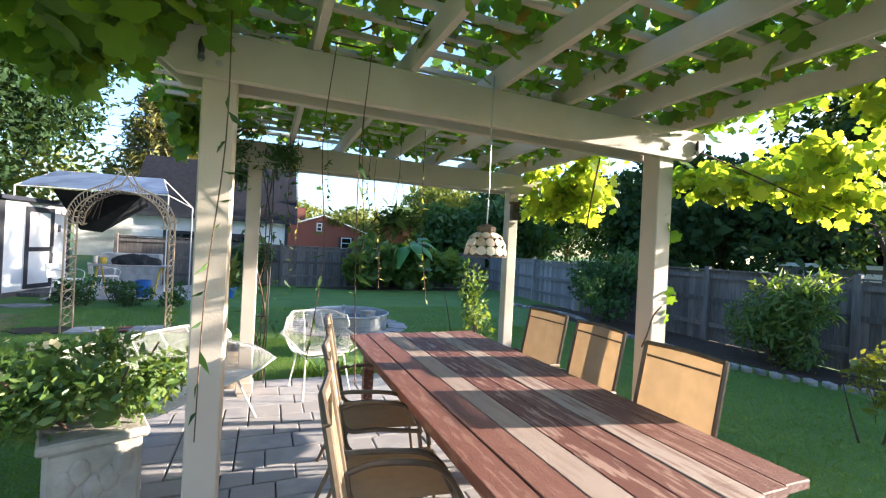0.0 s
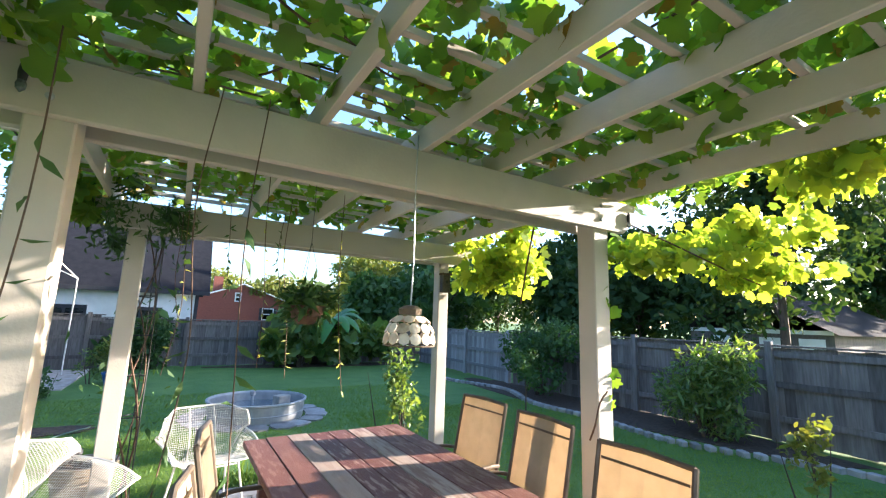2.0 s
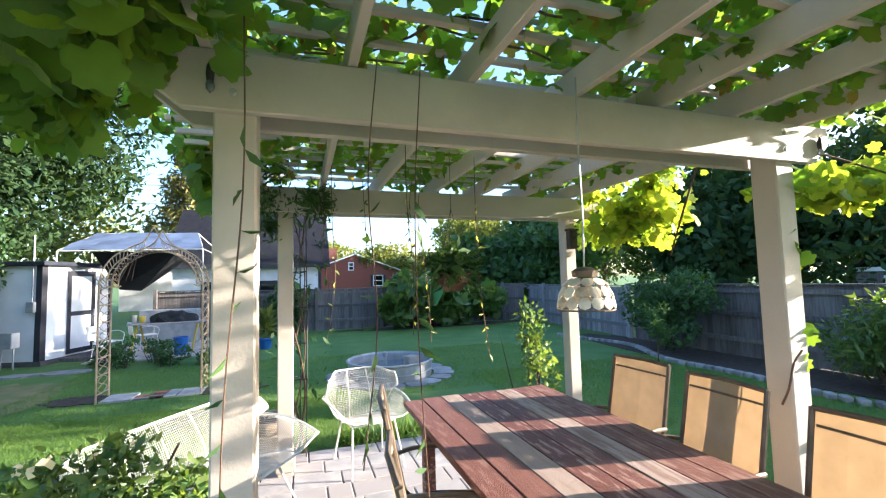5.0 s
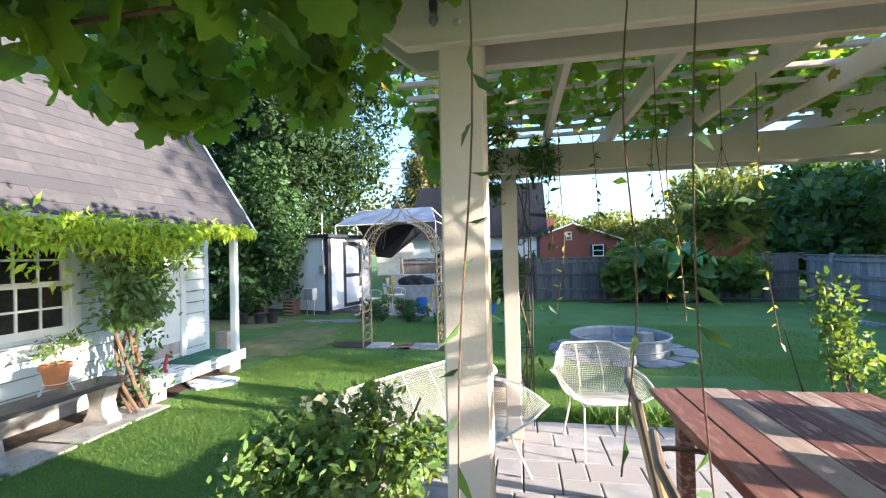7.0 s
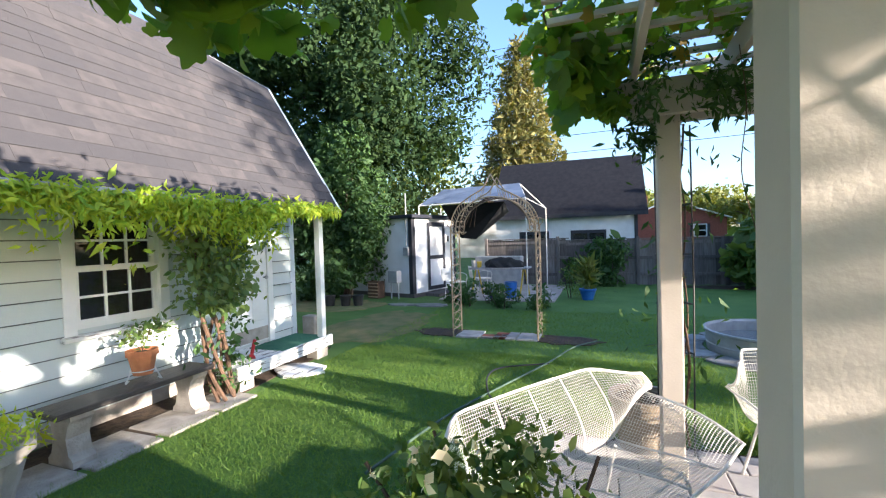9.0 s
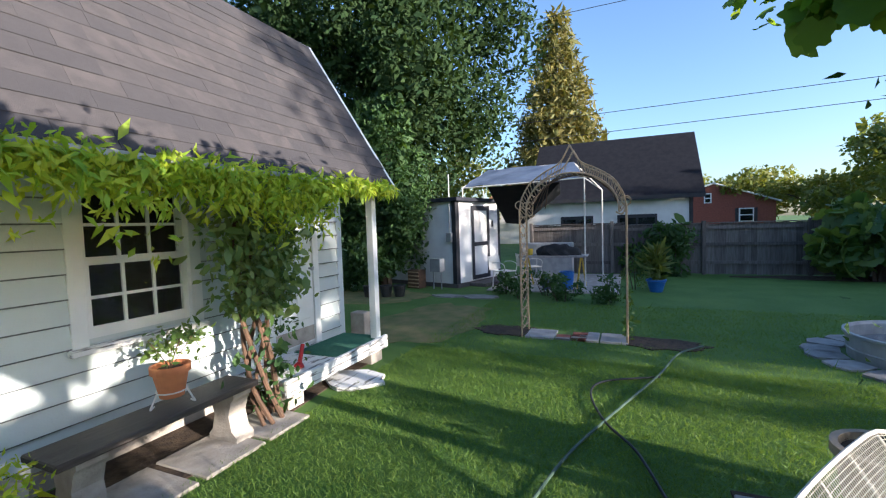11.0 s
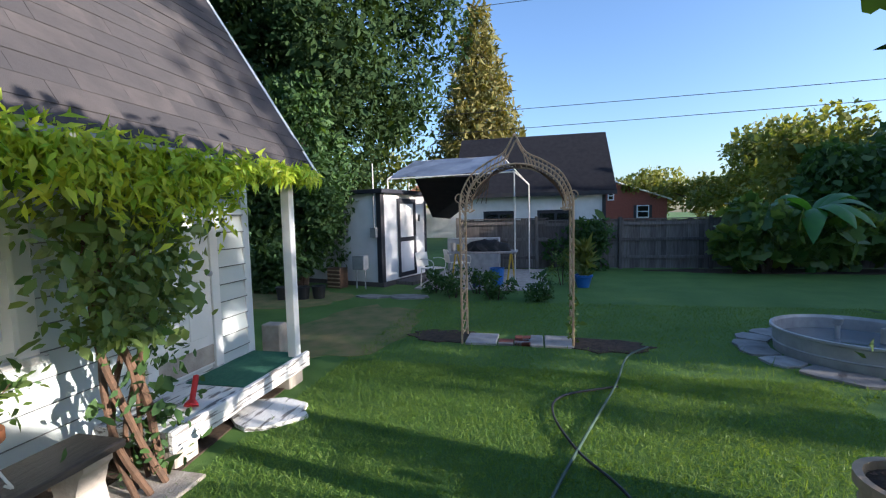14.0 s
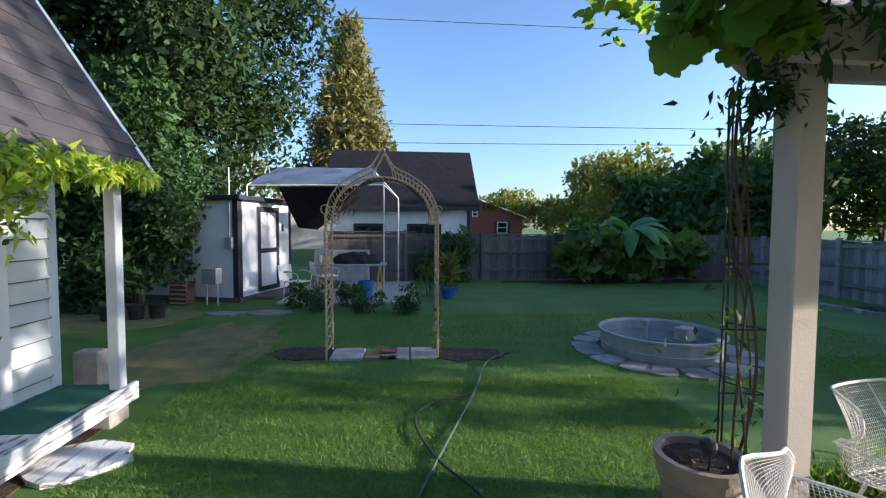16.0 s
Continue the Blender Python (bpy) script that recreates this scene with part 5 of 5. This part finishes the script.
tree("dark_shrub", "dense purple-green shrub by the side fence", 8.1, 8.2, 0, lumps(8.0, 8.2, 0.95, 0.75, 1.25, 0.85, 18, 105), 4200, 0.09, OVAL, DEEP, 0.04, 105, "shrub", 4)
tree("dark_shrub", "loose green shrub on the bed by the side fence", 7.95, 4.2, 0, lumps(7.95, 4.2, 0.85, 0.7, 1.0, 0.85, 18, 106), 4200, 0.10, LANCE, ROSE, 0.04, 106, "shrub", 4)
tree("sapling", "small young tree in the lawn near the side bed", 6.3, 6.7, 0, lumps(6.3, 6.7, 0.85, 0.35, 0.4, 0.4, 8, 107), 500, 0.07, OVAL, DEEP, 0.018, 107, "sapling")
tree("sapling", "pale-leaved young shrub in the lawn", 5.55, 2.12, 0, lumps(5.55, 2.12, 0.62, 0.18, 0.2, 0.35, 7, 108), 300, 0.06, OVAL, OLIVE, 0.012, 108, "sapling", 2)
kb = None
for i in range(58):
    s = i / 57
    y = 1.6 + 9.8 * s
    x = 7.35 + 0.32 * math.sin(y * 0.75 + 0.6) - 0.15 * math.sin(y * 1.9)
    mm = pose(x, y, 0, 0, 0, 80 + 25 * math.cos(y * 0.75))
    kb = part("edging_stone", box(-0.08, 0.08, -0.05, 0.05, -0.02, 0.075, 0.012) if kb is None else kb.data, STONE, m=mm)
    tagged(kb, "pale stone block edging the shrub bed", "edging stone", "bed edging")
gr = np.random.default_rng(77)
tufts = np.column_stack([gr.uniform(0.7, 2.6, 900), gr.normal(5.40, 0.10, 900), np.zeros(900)])
tagged(part("tall_grass", leaves("tall_grass", tufts, 0.15, BLADES, BLADE, 77, hang=-1.6), None), "unmown tufts of grass along the patio edge", "grass", kind="stuff")

# ---- trees and neighbours ----
tree("oak_tree", "large dark oak spreading behind the sheds", -8.6, 15.0, 0, lumps(-8.0, 14.6, 6.7, 4.7, 3.4, 4.2, 56, 111, 0.30) + lumps(-11.5, 13.4, 7.4, 2.6, 1.8, 3.6, 20, 118, 0.32) + lumps(-6.6, 14.6, 3.9, 1.6, 1.5, 1.6, 12, 110, 0.34) + lumps(-9.2, 14.4, 3.4, 2.6, 1.4, 2.0, 16, 109, 0.34), 68000, 0.15, OVAL, OAK, 0.32, 111)
tree("ivy_hedge", "tall dark ivy-covered hedge beside the white shed", -7.1, 12.2, 0, lumps(-7.0, 12.2, 2.4, 1.35, 0.9, 2.6, 30, 112, 0.36) + lumps(-7.5, 12.0, 0.9, 1.3, 0.8, 1.0, 14, 117, 0.38) + lumps(-9.6, 12.2, 1.6, 1.6, 0.9, 1.7, 14, 119, 0.38), 24000, 0.12, OVAL, DEEP, 0.1, 112, "hedge", 3)
tree("ivy_hedge", "dark leafy hedge behind the garden shed", -10.2, 9.5, 0, lumps(-9.8, 9.5, 2.6, 2.2, 2.4, 2.9, 24, 113, 0.34), 7000, 0.15, OVAL, DEEP, 0.1, 113, "hedge", 3)
for i, x in enumerate((-6.6, -6.2, -5.9)):
    tagged(part("nursery_pot", lathe([(0.11, 0), (0.14, 0.24), (0.15, 0.24), (0.15, 0.27), (0.12, 0.27), (0, 0.22)], 16), BLACK, m=pose(x - 0.1, 10.85 + 0.1 * i, 0)), "black plastic nursery pot under the hedge", "plant pot", "nursery pots")
co = []
for k in range(15):
    z, r = 4.2 + k * 0.70, 3.3 * (1 - k / 16.5) * (0.86 + 0.2 * (k % 3) / 2) + 0.25
    for j in range(7):
        a = j * 0.9 + k * 0.7
        co.append((-5.0 + r * 0.62 * math.cos(a), 30 + r * 0.62 * math.sin(a), z + 0.2 * math.sin(j * 3), r * 0.42 * (0.7 + 0.6 * ((j * 5 + k * 3) % 7) / 6), r * 0.42, 0.36))
tree("conifer", "tall brown-green conifer beyond the garage", -5.0, 30.0, 0, co, 13000, 0.36, LANCE, CONIFER, 0.3, 114)
FAR = ((16.0, 40, 4.8, 4.0, 3.5, OLIVE), (8.5, 48, 3.6, 4.2, 2.4, OLIVE), (13.6, 30, 4.2, 3.7, 3.0, OLIVE), (13.0, 46, 3.4, 4.5, 2.5, OLIVE), (3.0, 55, 4.0, 5.0, 3.0, OLIVE), (22.0, 38, 4.2, 4.6, 3.6, DEEP), (29.0, 36, 6.0, 5.5, 5.2, OAK), (18.5, 26, 3.6, 3.4, 3.2, DEEP), (13.5, 22, 3.0, 2.6, 2.6, DEEP), (9.8, 21, 2.6, 2.4, 2.2, DEEP), (24.0, 24, 4.6, 4.6, 4.4, OAK), (20.0, 16.5, 3.9, 3.0, 3.7, OAK), (25.5, 12.0, 4.6, 3.6, 4.4, OAK), (14.5, 12.5, 2.9, 2.2, 2.3, OAK), (27.0, 6.5, 4.6, 3.4, 4.2, OAK), (18.5, 12.5, 3.6, 3.0, 3.4, OAK), (21.5, 9.6, 4.0, 3.0, 3.8, OAK), (12.2, 19.5, 2.8, 2.4, 2.6, DEEP), (-14.0, 34, 6.0, 5.5, 5.0, OLIVE), (-16.0, 20, 5.5, 5.0, 5.0, OAK), (-14.0, 4.0, 5.0, 4.0, 4.6, OAK), (1.0, -14.0, 4.0, 4.0, 3.6, OAK))
for i, (x, y, z, r, h, mm) in enumerate(FAR):
    tree("background_tree", "full-crowned tree beyond the garden fence", x, y, 0, lumps(x, y, z, r, r, h, 22, 120 + i, 0.34), 5200, 0.30, DIAMOND, mm, 0.2, 120 + i)
# crowns added towards the low sun to break its light; second out of view
for i, (x, y, blobs, lots) in enumerate(((14.0, 5.4, lumps(14.0, 5.7, 4.8, 1.8, 3.5, 3.9, 18, 150, 0.40) + lumps(14.0, 4.2, 7.9, 1.5, 2.6, 1.6, 9, 152, 0.40), 13000), (13.0, -7.6, lumps(13.0, -7.6, 4.4, 1.6, 2.6, 3.0, 18, 151, 0.40), 5200))):
    tree("background_tree", "broad tree added beyond the side fence to break the low sun", x, y, 0, blobs, lots, 0.2, OVAL, OAK, 0.14, 150 + i)

ga = thing("garage", "white garage with a steep dark roof and dark-framed windows", "garage", pose(0.1, 0, 0.15))
part("wall", box(-5.0, 1.15, 21.8, 27.0, -0.2, 2.45), STUCCO, ga)
bm = bmesh.new()
for y0, z0, y1, z1 in ((21.45, 2.38, 24.5, 5.28), (27.55, 2.38, 24.5, 5.28)):
    vs = [bm.verts.new(q) for q in ((-5.25, y0, z0), (1.55, y0, z0), (1.55, y1, z1), (-5.25, y1, z1))]
    bm.faces.new(vs)
bmesh.ops.solidify(bm, geom=bm.faces[:], thickness=0.09)
part("roof", bm, DARK_ROOF, ga)
bm = bmesh.new()
for x in (-4.95, 1.10):
    bm.faces.new([bm.verts.new((x, y, z)) for y, z in ((21.8, 2.45), (27.0, 2.45), (24.5, 5.1))])
bmesh.ops.solidify(bm, geom=bm.faces[:], thickness=0.05)
part("gable", bm, STUCCO, ga)
part("fascia", box(-5.25, 1.55, 21.42, 21.46, 2.25, 2.42), TRIM, ga)
part("corner_trim", box(1.03, 1.17, 21.77, 21.799, 0, 2.45), TRIM, ga)
for x0, x1 in ((-3.9, -2.55), (-1.6, -0.1)):
    w = part("window", box(x0, x1, 21.76, 21.798, 0.55, 1.68), TRIM, ga)
    for k in range(2):
        xm = x0 + 0.1 + k * (x1 - x0 - 0.1) / 2
        part("pane", box(xm, xm + (x1 - x0) / 2 - 0.14, 21.745, 21.759, 0.65, 1.54), GLASS, w)
th = thing("tiled_house", "low house with a weathered orange-brown tiled roof", "house", pose(-7.4, 38, 0))
part("wall", box(-4.2, 3.6, -2.0, 2.0, -0.2, 3.3), STUCCO, th)
bm = bmesh.new()
for q in (-1, 1):
    bm.faces.new([bm.verts.new(v) for v in ((-4.6, q * 2.4, 3.2), (4.0, q * 2.4, 3.2), (2.4, 0, 4.9), (-3.0, 0, 4.9))])
for x, t in ((-4.6, -3.0), (4.0, 2.4)):
    bm.faces.new([bm.verts.new(v) for v in ((x, -2.4, 3.2), (x, 2.4, 3.2), (t, 0, 4.9))])
bmesh.ops.remove_doubles(bm, verts=bm.verts[:], dist=0.001)
bmesh.ops.recalc_face_normals(bm, faces=bm.faces[:])
bmesh.ops.solidify(bm, geom=bm.faces[:], thickness=0.08)
part("roof", bm, TILE, th)
br = thing("brick_house", "red brick house with a gabled end and white windows", "house", pose(0, 0, 0.3))
part("wall", box(1.2, 10.0, 45.0, 52, -0.35, 2.6), BRICK, br)
bm = bmesh.new()
gf = [bm.verts.new((x, 45.0, z)) for x, z in ((1.2, 2.6), (10.0, 2.6), (5.6, 4.12))]
gb = [bm.verts.new((x, 45.3, z)) for x, z in ((1.2, 2.6), (10.0, 2.6), (5.6, 4.12))]
bm.faces.new(gf)
bm.faces.new(gb[::-1])
for k in range(3):
    bm.faces.new((gf[k], gb[k], gb[(k + 1) % 3], gf[(k + 1) % 3]))
bmesh.ops.recalc_face_normals(bm, faces=bm.faces[:])
part("gable", bm, BRICK, br)
bm = bmesh.new()
for s in (-1, 1):
    bm.faces.new([bm.verts.new(q) for q in ((5.6 + s * 4.7, 44.85, 2.5), (5.6, 44.85, 4.26), (5.6, 52.3, 4.26), (5.6 + s * 4.7, 52.3, 2.5))])
bmesh.ops.solidify(bm, geom=bm.faces[:], thickness=0.12)
part("roof", bm, DARK_ROOF, br)
part("verge", tube([(10.3, 44.66, 2.45), (5.6, 44.66, 4.17), (0.9, 44.66, 2.45)], 0.07, 4), WHITE, br)
part("chimney", box(3.2, 4.0, 47, 47.8, 3.4, 4.9), BRICK, br)
for a in ((7.45, 8.5, 0.85, 2.0), (4.95, 5.5, 2.5, 3.35)):
    w = part("window", box(a[0], a[1], 44.93, 44.99, a[2], a[3]), WHITE, br)
    h = (a[2] + a[3]) / 2
    part("pane", box(a[0] + .09, a[1] - .09, 44.91, 44.929, a[2] + .09, h - .04), GLASS, w)
    part("pane", box(a[0] + .09, a[1] - .09, 44.91, 44.929, h + .04, a[3] - .09), GLASS, w)
for x in (7.2, 8.52):
    part("shutter", box(x, x + 0.22, 44.93, 44.99, 0.85, 2.0), TRIM, br)
nb = thing("neighbour_house", "low grey house with a wide gable beyond the side fence", "house", pose(0, 0, 0))
part("wall", box(16.0, 24, 5.0, 8.9, 0, 1.72), FENCE, nb)
bm = bmesh.new()
bm.faces.new([bm.verts.new((16.0, y, z)) for y, z in ((5.0, 1.72), (8.9, 1.72), (6.95, 2.75))])
bmesh.ops.solidify(bm, geom=bm.faces[:], thickness=0.1)
part("gable", bm, FENCE, nb)
bm = bmesh.new()
for s in (-1, 1):
    bm.faces.new([bm.verts.new(q) for q in ((15.6, 6.95 + s * 2.2, 1.62), (15.6, 6.95, 2.84), (24.4, 6.95, 2.84), (24.4, 6.95 + s * 2.2, 1.62))])
bmesh.ops.solidify(bm, geom=bm.faces[:], thickness=0.08)
part("roof", bm, SHINGLE, nb)
part("eave_board", box(15.93, 15.99, 5.0, 8.9, 1.62, 1.74), WHITE, nb)
for y in (5.2, 6.2, 7.6):
    part("window", box(15.95, 15.99, y, y + 0.6, 0.9, 1.5), WHITE, nb)
up = thing("utility_pole", "grey wooden utility pole with cables", "utility pole", pose(22.0, 14.0, 0))
part("pole", tube([(0, 0, 0), (0, 0, 5.2)], [0.2, 0.15], 10), FENCE_PALE, up)
part("cross_arm", box(-0.7, 0.7, -0.05, 0.05, 4.6, 4.75), FENCE, up)
pw = thing("utility_pole", "tall utility pole far behind the trees", "utility pole", pose(14.0, 20.0, 0))
part("pole", tube([(0, 0, 0), (0, 0, 6.5)], [0.14, 0.11], 10), FENCE_PALE, pw)
for a, b, s in (((-25, 20.5, 4.95), (14, 20.0, 5.2), 0.1), ((-25, 20.5, 5.8), (14, 20, 5.85), 0.1), ((-25, 20.5, 9.9), (40, 20, 9.9), 0.1), ((14, 20, 6.2), (22, 14, 4.7), 0.1), ((14, 20, 5.3), (22, 14, 4.1), 0.1)):
    a, b = Vector(a), Vector(b)
    tagged(part("power_cable", tube([a.lerp(b, k / 14) - Vector((0, 0, s * 4 * (k / 14) * (1 - k / 14))) for k in range(15)], 0.012, 5), BLACK), "thin dark overhead cable against the sky", "cable", "overhead cables")

# ---- lawn blades ----
gx = np.random.default_rng(41)
def blades(n, x0, x1, y0, y1, size, seed):
    q = np.column_stack([gx.uniform(x0, x1, n), gx.uniform(y0, y1, n), np.zeros(n)])
    keep = (q[:, 0] > -3.75) & ~((q[:, 0] > -0.62) & (q[:, 0] < 3.3) & (q[:, 1] < 5.28)) & (np.hypot(q[:, 0] - 1.88, q[:, 1] - 8.45) > 1.1)
    keep &= ~((np.abs(q[:, 0] + 1.75) < 1.4) & (np.abs(q[:, 1] - 8.52) < 0.25))
    ob = part("lawn_blades", leaves("lawn_blades", q[keep], size, BLADES, BLADE, seed, hang=-0.7, spread=0.3), None)
    return tagged(ob, "short mown grass blades of the lawn", "grass", kind="stuff")
blades(300000, -3.8, 1.0, 2.0, 7.5, 0.031, 201)
blades(90000, -3.8, 5.5, 7.0, 11.0, 0.040, 202)
blades(90000, 3.2, 7.3, 0.0, 8.0, 0.045, 203)

# ---- patio pavers ----
slab = thing("patio", "patio of pale rectangular concrete pavers under the pergola", "patio", kind="structure")
part("bedding", box(-0.6, 3.25, -1.6, 5.25, -0.03, 0.012), SOIL, slab)
sizes = ((0.40, 0.265), (0.265, 0.265), (0.40, 0.40), (0.265, 0.13))
pmesh = {}
pr = random.Random(17)
y = -1.58
while y < 5.2:
    x, h = -0.6, pr.choice((0.265, 0.265, 0.20))
    h = min(h, 5.24 - y)
    while x < 3.2:
        w = pr.choice((0.40, 0.265, 0.40, 0.20))
        w = min(w, 3.24 - x)
        if w > 0.06 and h > 0.06:
            key = (round(w, 3), round(h, 3))
            mm = pose(x, y, pr.uniform(-.002, .002), pr.uniform(-.25, .25), pr.uniform(-.25, .25), 0)
            if key not in pmesh:
                pmesh[key] = part("paver", box(0.005, w - 0.005, 0.005, h - 0.005, -0.02, 0.03, 0.006), PAVER, slab, m=mm)
            else:
                part("paver", pmesh[key].data, None, slab, m=mm)
        x += w
    y += h
